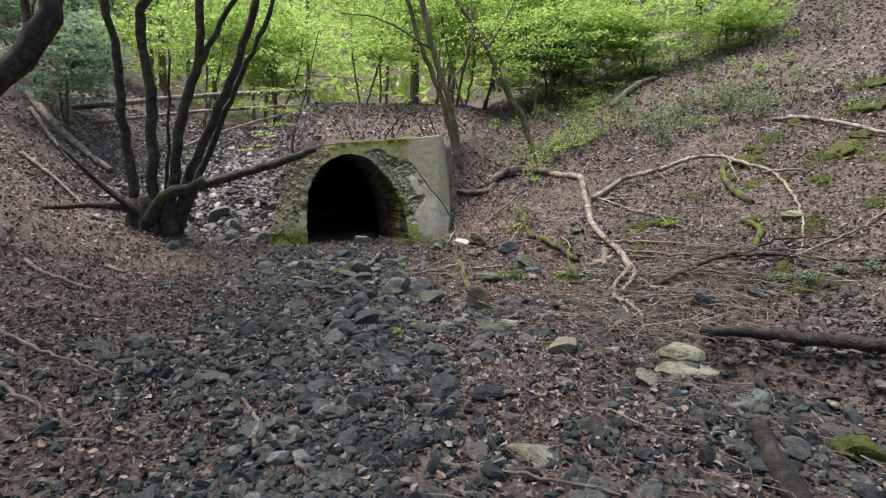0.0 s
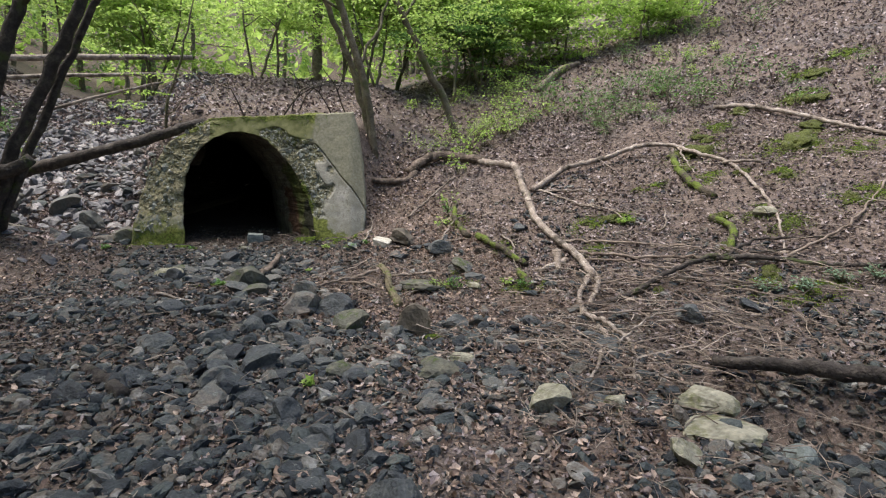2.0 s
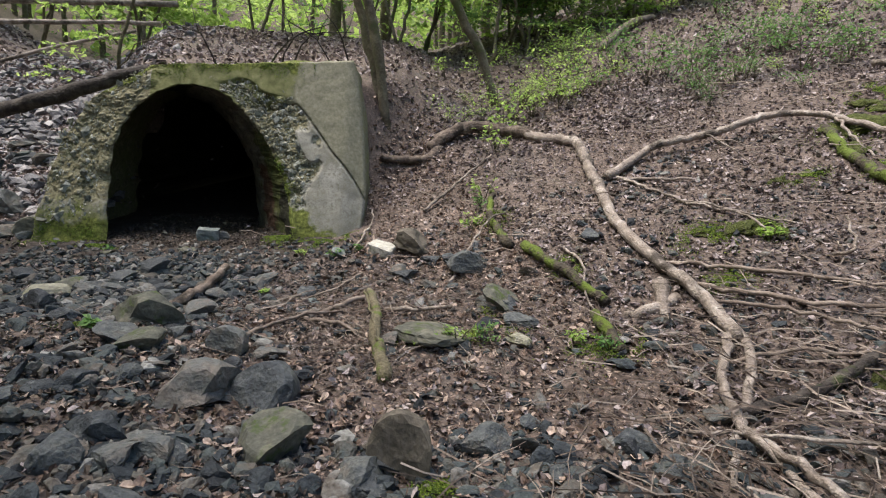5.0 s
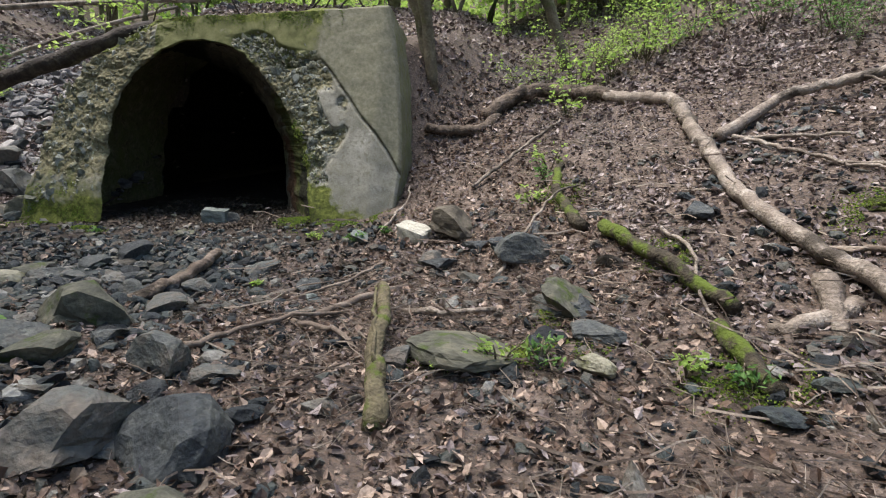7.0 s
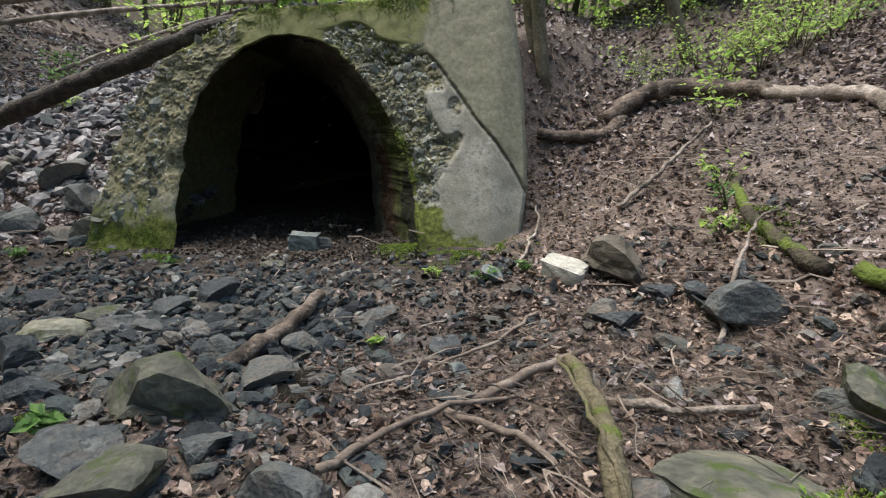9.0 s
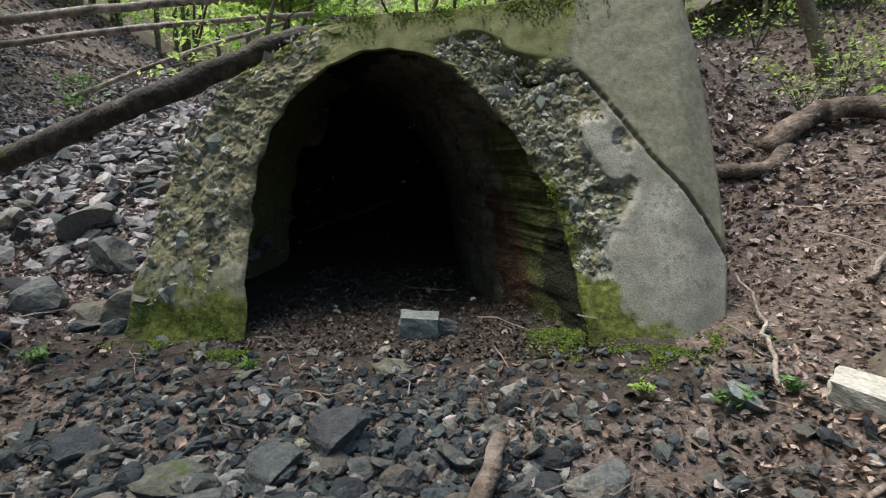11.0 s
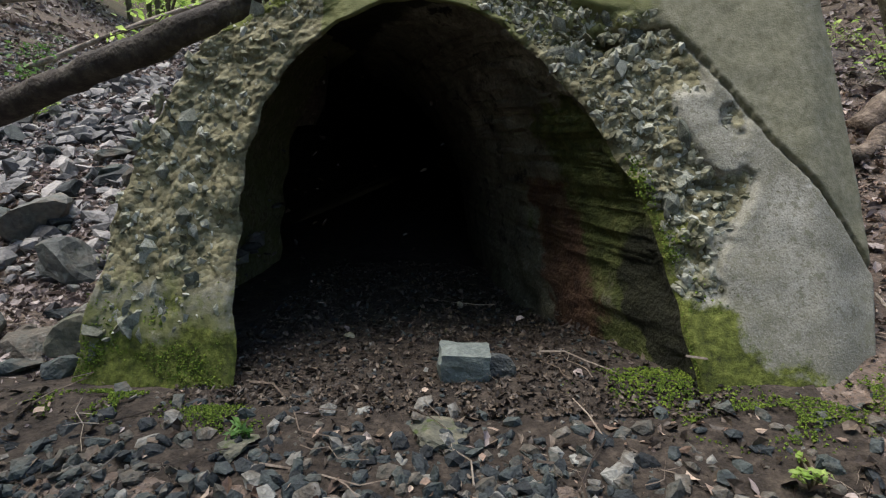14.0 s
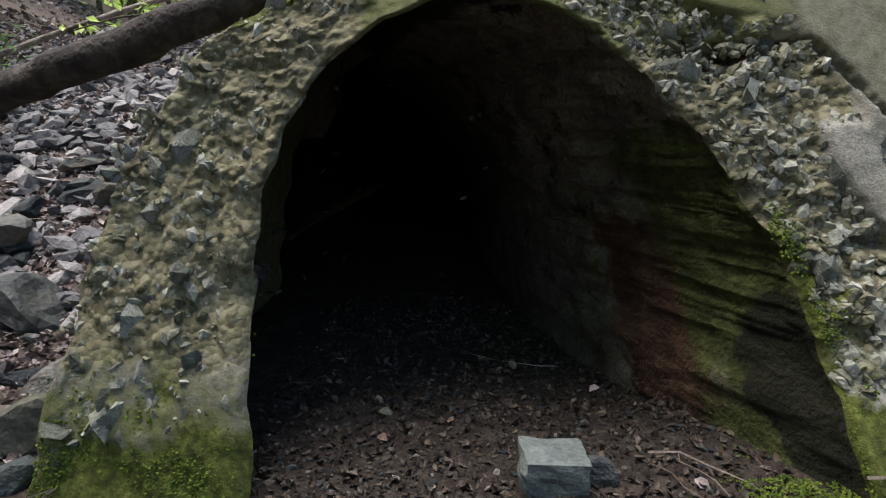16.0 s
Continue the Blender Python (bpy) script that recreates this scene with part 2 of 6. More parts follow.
def overlay(m, attr, ramp, scale, ragged=0.5, cells=0.0, bump=0.0, edge=22.0):
    """Lays a second surface over a material where a value stored on the mesh is high, with a ragged border. cells: stones set in it."""
    n, l = m.node_tree.nodes, m.node_tree.links
    p = n["Principled BSDF"]
    old, below = p.inputs["Base Color"].links[0].from_socket, p.inputs["Normal"].links[0].from_socket
    co = n.new("ShaderNodeNewGeometry").outputs["Position"]
    held = n.new("ShaderNodeAttribute")
    held.attribute_name = attr
    frayed = n.new("ShaderNodeTexNoise")
    frayed.inputs["Scale"].default_value, frayed.inputs["Detail"].default_value, frayed.inputs["Roughness"].default_value = edge, 8, 0.7
    l.new(co, frayed.inputs["Vector"])
    add = n.new("ShaderNodeMath")
    add.operation = "MULTIPLY_ADD"
    l.new(frayed.outputs["Fac"], add.inputs[0])
    add.inputs[1].default_value = ragged
    l.new(held.outputs["Fac"], add.inputs[2])
    mask = n.new("ShaderNodeMapRange")
    mask.interpolation_type = "SMOOTHSTEP"
    mask.inputs["From Min"].default_value, mask.inputs["From Max"].default_value = 0.5 + ragged * 0.5 - 0.1, 0.5 + ragged * 0.5 + 0.1
    l.new(add.outputs[0], mask.inputs["Value"])
    tone = n.new("ShaderNodeTexNoise")
    tone.inputs["Scale"].default_value, tone.inputs["Detail"].default_value, tone.inputs["Roughness"].default_value = scale, 10, 0.7
    l.new(co, tone.inputs["Vector"])
    value, height = tone.outputs["Fac"], tone.outputs["Fac"]
    if cells:
        vor = n.new("ShaderNodeTexVoronoi")
        vor.inputs["Scale"].default_value = cells
        l.new(co, vor.inputs["Vector"])
        sep = n.new("ShaderNodeSeparateColor")
        l.new(vor.outputs["Color"], sep.inputs[0])
        half = n.new("ShaderNodeMix")
        half.inputs["Factor"].default_value = 0.25
        l.new(tone.outputs["Fac"], half.inputs["A"])
        l.new(sep.outputs[0], half.inputs["B"])
        value = half.outputs["Result"]
        low = n.new("ShaderNodeMath")
        low.operation = "SUBTRACT"
        low.inputs[0].default_value = 1.0
        l.new(vor.outputs["Distance"], low.inputs[1])
        height = low.outputs[0]
    cr = n.new("ShaderNodeValToRGB")
    while len(cr.color_ramp.elements) < len(ramp):
        cr.color_ramp.elements.new(0.5)
    for e, (at, col) in zip(cr.color_ramp.elements, ramp):
        e.position, e.color = at, (*col, 1)
    l.new(value, cr.inputs[0])
    mx = n.new("ShaderNodeMix")
    mx.data_type = "RGBA"
    l.new(mask.outputs[0], mx.inputs["Factor"])
    l.new(old, mx.inputs["A"])
    l.new(cr.outputs[0], mx.inputs["B"])
    l.new(mx.outputs["Result"], p.inputs["Base Color"])
    if bump:
        scaled = n.new("ShaderNodeMath")
        scaled.operation = "MULTIPLY"
        l.new(mask.outputs[0], scaled.inputs[0])
        scaled.inputs[1].default_value = bump
        bp = n.new("ShaderNodeBump")
        bp.inputs["Distance"].default_value = 0.02
        l.new(scaled.outputs[0], bp.inputs["Strength"])
        l.new(height, bp.inputs["Height"])
        l.new(below, bp.inputs["Normal"])
        l.new(bp.outputs[0], p.inputs["Normal"])


MOSS_TONES = [(0.32, (0.025, 0.032, 0.008)), (0.5, (0.095, 0.115, 0.02)), (0.68, (0.21, 0.235, 0.055))]
overlay(CONCRETE, "film", [(0.3, (0.10, 0.10, 0.062)), (0.5, (0.165, 0.163, 0.115)), (0.75, (0.25, 0.245, 0.19))], 26, 0.4, bump=0.15)
overlay(CONCRETE, "broken", [(0.25, (0.042, 0.038, 0.021)), (0.42, (0.125, 0.115, 0.064)), (0.58, (0.205, 0.192, 0.118)), (0.8, (0.29, 0.285, 0.215))], 17, 0.5, cells=34.0, bump=0.5)
overlay(CONCRETE, "algae", [(0.3, (0.07, 0.078, 0.025)), (0.5, (0.13, 0.138, 0.055)), (0.75, (0.22, 0.22, 0.11))], 9, 0.8, edge=7.0)
overlay(CONCRETE, "moss", MOSS_TONES, 24, 0.7, bump=0.9)
overlay(BARREL, "rust", [(0.3, (0.03, 0.017, 0.011)), (0.5, (0.085, 0.045, 0.027)), (0.75, (0.15, 0.10, 0.06))], 9, 0.8, bump=0.4, edge=6.0)
overlay(BARREL, "moss", [(0.3, (0.02, 0.026, 0.008)), (0.5, (0.06, 0.072, 0.018)), (0.75, (0.15, 0.155, 0.06))], 12, 0.9, bump=0.6, edge=8.0)
# wet right edge, and near-black colour that paints shade on the left side
overlay(BARREL, "damp_shade", [(0.3, (0.010, 0.011, 0.006)), (0.7, (0.028, 0.03, 0.014))], 12, 0.6, bump=0.6, edge=9.0)


# ---- shape tools ----
def sstep(a, b, t):
    t = min(1.0, max(0.0, (t - a) / (b - a)))
    return t * t * (3 - 2 * t)


def smax(a, b, k):
    h = max(k - abs(a - b), 0) / k
    return max(a, b) + h * h * k * 0.25


def bulge(x, y, cx, cy, rx, ry):
    return math.exp(-((x - cx) / rx) ** 2 - ((y - cy) / ry) ** 2)


def plain_z(x, y):
    """The lie of the land: stream bed, gully, spur over the tunnel and the two banks."""
    bed = -0.20 + 0.25 * sstep(9.0, 10.6, y)
    bed += 0.14 * bulge(x, y, -1.9, 8.0, 1.3, 1.2)
    lip = 5.36 - 0.5 * (x - 2.7)
    bed -= 0.46 * sstep(lip - 0.02, lip - 0.3, y) * sstep(2.3, 2.75, x) * (1 - sstep(4.2, 5.5, x)) * sstep(2.6, 4.0, y + 0.5 * (x - 2.7))
    bed -= 0.05 * bulge(x, y, -1.05, 8.8, 0.35, 0.5)
    if y > 11:
        gully = 0.05 + 0.42 * max(0, y - 11.6) - 0.32 * max(0, y - 18)
        bed += (gully - bed) * sstep(11, 13, y)
    right = 0.2 + 0.36 * (x - 1.2) + 0.33 * (y - 9.7) - 0.18 * max(0, y - 20)
    z = smax(bed, right, 0.7)
    edge = -3.05 - 0.27 * (y - 12)
    ridge = 1.95 + 0.30 * (y - 12.3) - 0.2 * max(0, y - 18)
    g = sstep(edge - 1.3, edge + 0.3, x) * sstep(11.9 + 0.9 * sstep(-2.7, -2.98, x), 12.6 + 0.9 * sstep(-2.7, -2.98, x) + 1.8 * sstep(-0.2, 1.0, x), y) * (1 - sstep(0.3, 2.4, x))
    z += max(0, ridge - z) * g
    left = 0.1 + 0.55 * (-6.0 - 0.42 * (y - 10) - x) + 0.36 * max(0, y - 11.6) - 0.2 * max(0, y - 18)
    return smax(z, left, 0.8) + 0.25 * bulge(x, y, -5.6, 10.2, 1.0, 1.0)


def ground_z(x, y):
    z = plain_z(x, y)
    z += 0.05 * noise.noise((x * 0.9, y * 0.9, 0.3)) + 0.025 * noise.noise((x * 3.1, y * 3.1, 4.0)) + 0.01 * noise.noise((x * 9, y * 9, 7.0))
    return z


def mesh_of(name, verts, faces, mat, smooth=False):
    me = bpy.data.meshes.new(name)
    me.from_pydata(verts, [], faces)
    me.materials.append(mat)
    if smooth:
        me.polygons.foreach_set("use_smooth", [True] * len(me.polygons))
    me.update()
    return me


def part(name, me, parent, label=""):
    ob = new(name, me)
    ob.parent = parent
    return tagged(ob, label)


def tube_arrays(pts, radii, sides=8, wobble=0.0, seed=0, cap=True):
    """A bent tapering stick through pts."""
    rnd = random.Random(seed)
    pts = [Vector(p) for p in pts]
    verts, faces = [], []
    side = Vector((0.31, 0.2, 0.93))
    for i, p in enumerate(pts):
        d = (pts[min(i + 1, len(pts) - 1)] - pts[max(i - 1, 0)]).normalized()
        u = side - d * side.dot(d)
        if u.length < 0.05:
            u = d.orthogonal()
        u.normalize()
        side = u
        v = d.cross(u)
        for k in range(sides):
            a = 2 * math.pi * k / sides
            r = radii[i] * (1 + wobble * rnd.uniform(-1, 1))
            verts.append(tuple(p + (u * math.cos(a) + v * math.sin(a)) * r))
    for i in range(len(pts) - 1):
        for k in range(sides):
            a, b = i * sides + k, i * sides + (k + 1) % sides
            faces.append((a, b, b + sides, a + sides))
    if cap:
        faces.append(tuple(range(sides - 1, -1, -1)))
        faces.append(tuple(range(len(verts) - sides, len(verts))))
    return verts, faces


def smooth_line(pts, step=0.12, jitter=0.0, seed=0):
    """A rounded line through the points, cut into short steps."""
    rnd = random.Random(seed)
    P = [Vector(p) for p in pts]
    P = [P[0] * 2 - P[1]] + P + [P[-1] * 2 - P[-2]]
    out = []
    for i in range(1, len(P) - 2):
        a, b, c, d = P[i - 1:i + 3]
        n = max(2, int((c - b).length / step))
        for k in range(n):
            t = k / n
            q = 0.5 * (2 * b + (c - a) * t + (2 * a - 5 * b + 4 * c - d) * t * t + (3 * b - a - 3 * c + d) * t ** 3)
            out.append(q + Vector([rnd.gauss(0, jitter) for _ in range(3)]))
    out.append(P[-2])
    return out


def limb_arrays(pts, r0, r1, sides=10, step=0.12, jitter=0.008, wobble=0.1, seed=0):
    line = smooth_line(pts, step, jitter, seed)
    n = len(line)
    radii = [(r0 + (r1 - r0) * i / (n - 1)) * (1 + 0.10 * noise.noise((i * 0.35, seed * 3.3, 0))) for i in range(n)]
    return tube_arrays(line, radii, sides, wobble, seed)


def joined(pieces):
    verts, faces = [], []
    for v, f in pieces:
        o = len(verts)
        verts += v
        faces += [tuple(i + o for i in q) for q in f]
    return verts, faces


def limb(name, pts, r0, r1, mat, parent, sides=10, label="", seed=0, **more):
    return part(name, mesh_of(name, *limb_arrays(pts, r0, r1, sides, seed=seed, **more), mat, True), parent, label)


def base(name, at, label, category, group=""):
    ob = new(name)
    ob.location = at
    ob.empty_display_size = 0.1
    return tagged(ob, label, category, group)


def local(pts, at):
    return [tuple(Vector(p) - Vector(at)) for p in pts]


def on_ground(pts, lift=0.0):
    """Plan points with a height above the ground as third number."""
    return [(x, y, ground_z(x, y) + h + lift) for x, y, h in pts]


def stone_arrays(seed, cuts=9, subdiv=2, flat=0.7):
    """An angular stone about 1 across: a ball cut by planes."""
    rnd = random.Random(seed)
    bm = bmesh.new()
    bmesh.ops.create_icosphere(bm, subdivisions=subdiv, radius=0.62)
    for _ in range(cuts):
        nrm = Vector([rnd.gauss(0, 1) for _ in range(3)]).normalized()
        d = rnd.uniform(0.22, 0.45)
        for v in bm.verts:
            over = v.co.dot(nrm) - d
            if over > 0:
                v.co -= nrm * over
    for v in bm.verts:
        v.co += v.co.normalized() * (0.07 * noise.noise(v.co * 3 + Vector((seed, 0, 0))) + 0.03 * noise.noise(v.co * 9))
        v.co.x *= rnd.uniform(0.99, 1.01)
        v.co.z *= flat
    bmesh.ops.remove_doubles(bm, verts=bm.verts, dist=0.015)
    bm.verts.index_update()
    v = [tuple(q.co) for q in bm.verts]
    f = [tuple(q.index for q in face.verts) for face in bm.faces]
    bm.free()
    return v, f


def scattered(name, shapes, places, mat, label, category, smooth=False):
    """One joined mesh of many small pieces. places: shape number, position, turn matrix."""
    V, F, o = [], [], 0
    for k, at, m in places:
        v, f = shapes[k]
        V.append(v @ m.T + at)
        F.append(f + o)
        o += len(v)
    me = bpy.data.meshes.new(name)
    verts = np.concatenate(V)
    faces = np.concatenate(F)
    nv, nf, side = len(verts), len(faces), faces.shape[1]
    me.vertices.add(nv)
    me.vertices.foreach_set("co", verts.astype(np.float32).ravel())
    me.loops.add(nf * side)
    me.loops.foreach_set("vertex_index", faces.astype(np.int32).ravel())
    me.polygons.add(nf)
    me.polygons.foreach_set("loop_start", np.arange(0, nf * side, side, dtype=np.int32))
    me.update(calc_edges=True)
    if smooth:
        me.polygons.foreach_set("use_smooth", [True] * nf)
    else:
        me.polygons.foreach_set("use_smooth", [False] * nf)
    me.materials.append(mat)
    return tagged(new(name, me), label, category, kind="stuff")


def turn(rnd, size, flat=(1, 1, 1), tilt=0.6):
    m = Euler((rnd.gauss(0, tilt), rnd.gauss(0, tilt), rnd.uniform(0, 6.28))).to_matrix()
    return np.array(m) @ np.diag([size * flat[0], size * flat[1], size * flat[2]])


# ---- ground ----
def spaced(lo, hi, step, far_lo, far_hi):
    xs = list(np.arange(lo, hi, step))
    s, x = step, hi
    while x < far_hi:
        xs.append(x)
        s *= 1.16
        x += s
    xs.append(far_hi)
    s, x = step, lo
    while x > far_lo:
        s *= 1.16
        x -= s
        xs.insert(0, max(x, far_lo))
    return xs


ARCH = [(-2.62, -0.25), (-2.66, 0.2), (-2.74, 0.7), (-2.73, 1.05), (-2.66, 1.34), (-2.52, 1.57), (-2.30, 1.75), (-2.08, 1.83), (-1.90, 1.85),
        (-1.68, 1.81), (-1.48, 1.71), (-1.33, 1.58), (-1.15, 1.38), (-1.02, 1.21), (-0.90, 1.03), (-0.81, 0.86), (-0.75, 0.66), (-0.69, 0.40), (-0.63, 0.12), (-0.58, -0.25)]
RIM = [(-3.46, -0.25), (-3.44, 0.25), (-3.36, 0.72), (-3.28, 1.15), (-3.18, 1.40), (-3.0, 1.62), (-2.72, 1.86), (-2.45, 2.06), (-2.0, 2.10),
       (-1.55, 2.13), (-1.1, 2.17), (-0.6, 2.22), (-0.06, 2.27), (0.02, 1.95), (0.07, 1.65), (0.11, 1.3), (0.14, 1.0), (0.16, 0.65), (0.13, 0.3), (0.12, -0.25)]


def in_body(x, z):
    """Whether a place lies within the concrete, seen from the front."""
    inside = False
    for (x0, z0), (x1, z1) in zip(RIM, RIM[1:] + RIM[:1]):
        if (z0 > z) != (z1 > z) and x < x0 + (z - z0) * (x1 - x0) / (z1 - z0):
            inside = not inside
    return inside


def make_ground():
    xs, ys = spaced(-6, 6.5, 0.09, -220, 220), spaced(0.5, 14, 0.09, -200, 260)
    verts = [(x, y, ground_z(x, y) if abs(x) < 60 and y < 46 else min(plain_z(x, y) + 0.45 * max(0, y - 46), 90)) for y in ys for x in xs]
    n = len(xs)
    faces = []
    for j in range(len(ys) - 1):
        for i in range(n - 1):
            x, y = xs[i], ys[j]
            if -2.98 < x < -0.35 and 10.95 < y < 12.65:
                continue
            if -2.8 - 1.4 * (1 - math.exp(-(y - 10.9) / 2.1)) < x < -2.7 and 11.2 < y < 13.2 and verts[j * n + i][2] < 1.2:
                continue
            if -3.4 < x < -0.3 and 11.6 < y < 13.1:
                cell = [verts[k] for k in (j * n + i, j * n + i + 1, j * n + n + i + 1, j * n + n + i)]
                if all(in_body(p[0] - 0.05, p[2] + 0.08) for p in cell):
                    continue
            faces.append((j * n + i, j * n + i + 1, j * n + n + i + 1, j * n + n + i))
    tagged(new("ground", mesh_of("ground", verts, faces, SOIL, True)), "brown forest soil of a gully with a dry stream bed", "ground", kind="structure")


make_ground()

# ---- culvert ----
CRACK = [(-0.90, 1.66), (-0.70, 1.68), (-0.58, 1.56), (-0.42, 1.36), (-0.27, 1.16), (-0.10, 0.98), (0.03, 0.80), (0.17, 0.56)]


def along(line, t):
    t = min(max(t, 0), 0.99999) * (len(line) - 1)
    i = int(t)
    u = t - i
    return line[i][0] * (1 - u) + line[i + 1][0] * u, line[i][1] * (1 - u) + line[i + 1][1] * u


def off_line(line, x, z):
    """Distance from a broken line, and the side of it."""
    best, sign = 9.0, 1
    for (x0, z0), (x1, z1) in zip(line, line[1:]):
        dx, dz = x1 - x0, z1 - z0
        t = min(1, max(0, ((x - x0) * dx + (z - z0) * dz) / (dx * dx + dz * dz)))
        d = math.hypot(x - x0 - t * dx, z - z0 - t * dz)
        if d < best:
            best, sign = d, 1 if dx * (z - z0) - dz * (x - x0) > 0 else -1
    return best, sign


def brokenness(x, z, r):
    """How far the smooth skin of the headwall has broken away: r is 0 at the arch and 1 at the rim."""
    left = sstep(-2.2, -2.55, x + 0.15 * noise.noise((x * 5, z * 5, 4))) * (0.45 + 0.55 * sstep(0.4, 0.72, z + 0.12 * noise.noise((x * 6, z * 6, 1))))
    band = sstep(-1.75, -1.35, x) * sstep(0.46, 0.30, r + 0.22 * noise.noise((x * 4, z * 4, 2)) + 0.12 * sstep(1.2, 0.7, z)) * sstep(0.35, 0.75, z)
    return max(left, band)


def mossy(x, z, r):
    """Where moss has taken hold: along the foot, under the roof and beside the arch. Over 0.5 it covers."""
    n = noise.fractal((x * 4.5, z * 4.5, 6), 0.9, 2.1, 5)
    foot = (0.42 - 0.32 * sstep(-0.55, 0.05, x) if x > -1.6 else 0.34 - 0.22 * sstep(-3.0, -3.35, x)) + 0.16 * n - z
    top = (r - 0.86 + 0.25 * n) if z > 1.7 and x < -0.7 else -1
    edge = 0.09 + 0.08 * n - r if x > -1.0 and 0.1 < z < 1.0 else -1
    return min(1.0, max(0.0, 0.5 + 2.2 * max(foot, top, edge)))


def cobble(x, z, scale, seed):
    """Height of stones set in a broken face, 0 to 1."""
    d, where = noise.voronoi((x * scale * 0.8, z * scale * 1.25, seed))
    lump = max(0.0, noise.cell(where[0] * 3.7) + 0.1)
    return sstep(0.0, 0.25, d[1] - d[0]) * lump


def face_y(x, z):
    return 10.58 + 0.42 * z + 0.10 * sstep(-0.15, 0.15, x)


def relief(x, z, b):
    """Depth of the broken face behind the old skin."""
    if b <= 0:
        return 0.0
    left = x < -2.0
    deep = 0.05 + 0.036 * noise.fractal((x * 4, z * 4.5, 1), 0.9, 2.1, 4)
    deep -= (0.016 if left else 0.03) * cobble(x, z, 11.0, 1) + 0.016 * cobble(x, z, 27.0, 5) - 0.008 * noise.noise((x * 45, z * 45, 2))
    if left:
        deep -= 0.05 * max(0.0, cobble(x, z, 5.5, 9) - 0.55)
    return b * deep + 0.10 * bulge(x, z, -2.72, 0.72, 0.14, 0.09)


def skew(d):
    """The tunnel leaves the headwall at a slant."""
    return -1.4 * (1 - math.exp(-d / 2.1))


def make_culvert():
    thing = base("culvert", (-1.6, 11.2, 0.0), "old mossy concrete culvert headwall with a dark arched tunnel mouth", "culvert")
    at = thing.location
    N, M = 460, 100
    verts, faces = [], []
    kept = {"broken": [], "moss": [], "film": [], "algae": []}
    for i in range(N + 1):
        s = i / N
        ax, az = along(ARCH, s)
        rx, rz = along(RIM, s)
        ax += 0.02 * noise.noise((ax * 7, az * 7, 1.0))
        az += 0.012 * noise.noise((ax * 7, az * 7, 9.0))
        if rx < -2.3:
            rx += 0.07 * noise.noise((rz * 3.3, 0, 5.0))
        else:
            rz += 0.03 * noise.noise((rx * 5, 0, 3.0))
        for j in range(M + 1):
            r = j / M
            x, z = ax + (rx - ax) * r, az + (rz - az) * r
            b = brokenness(x, z, r)
            y = face_y(x, z) + 0.006 * noise.noise((x * 9, z * 9, 0))
            y += relief(x, z, b)
            hole = bulge(x, z, -0.98, 1.62, 0.13, 0.045)
            y += 0.14 * hole
            d, side = off_line(CRACK, x, z)
            d += 0.006 * noise.noise((x * 30, z * 30, 0))
            y += 0.035 * sstep(0.016, 0.004, d) + (-0.016 if side < 0 and b < 0.3 and x > -0.9 else 0) * sstep(0.0, 0.02, d)
            if r < 0.04:
                y += 0.03 * (1 - r / 0.04) ** 2
            if r > 0.96:
                y += 0.05 * ((r - 0.96) / 0.04) ** 2
            verts.append((x - at.x, y - at.y, z - at.z))
            kept["broken"].append(b)
            kept["moss"].append(mossy(x, z, r))
            kept["film"].append(sstep(-0.03, 0.03, d if side > 0 and x > -0.95 else -d))
            kept["algae"].append(sstep(1.35, 1.75, z + 0.1 * noise.noise((x * 3, z * 3, 8))) * (0.35 + 0.65 * sstep(-0.35, -1.0, x)) * 0.66 if x > -2.4 else 0.45 * sstep(0.9, 0.3, z) + 0.12)
    w = M + 1
    inner = [Vector(verts[i * w]) for i in range(N + 1)]
    outer = [Vector(verts[i * w + M]) for i in range(N + 1)]
    for i in range(N):
        for j in range(M):
            faces.append((i * w + j, i * w + j + 1, i * w + w + j + 1, i * w + w + j))
    me = mesh_of("headwall", verts, faces, CONCRETE, True)
    for key, values in kept.items():
        me.attributes.new(key, "FLOAT", "POINT").data.foreach_set("value", values)
    part("headwall", me, thing)
    # roof and flanks, running back into the hill
    verts, faces = [], []
    K = 14
    for i in range(N + 1):
        p = outer[i]
        for k in range(K + 1):
            y = p.y + (2.0 - p.y) * (k / K) ** 1.5
            verts.append((p.x + 0.02 * noise.noise((p.x * 4, y * 4, p.z * 4)) * (k > 0), y, p.z + 0.04 * noise.noise((p.x * 3, y * 3, 8)) * (k > 0)))
    for i in range(N):
        for k in range(K):
            a = i * (K + 1) + k
            faces.append((a, a + 1, a + K + 2, a + K + 1))
    me = mesh_of("body", verts, faces, CONCRETE, True)
    for key, values in (("broken", lambda u: 1.0 if u < 0.39 else 0.0), ("moss", lambda u: 0.62 if 0.39 < u < 0.6 else 0.0), ("film", lambda u: 0.8), ("algae", lambda u: 0.5)):
        me.attributes.new(key, "FLOAT", "POINT").data.foreach_set("value", [values(k // (K + 1) / N) for k in range(len(verts))])
    part("body", me, thing)
    # barrel of the tunnel with the print of its boards
    verts, faces = [], []
    N2 = N
    ys = [0.0, 0.02, 0.05] + [0.05 + 0.035 * k for k in range(1, 58)] + [2.3, 2.7, 3.2, 4, 6, 9, 13]
    kept = {"moss": [], "rust": [], "damp_shade": []}
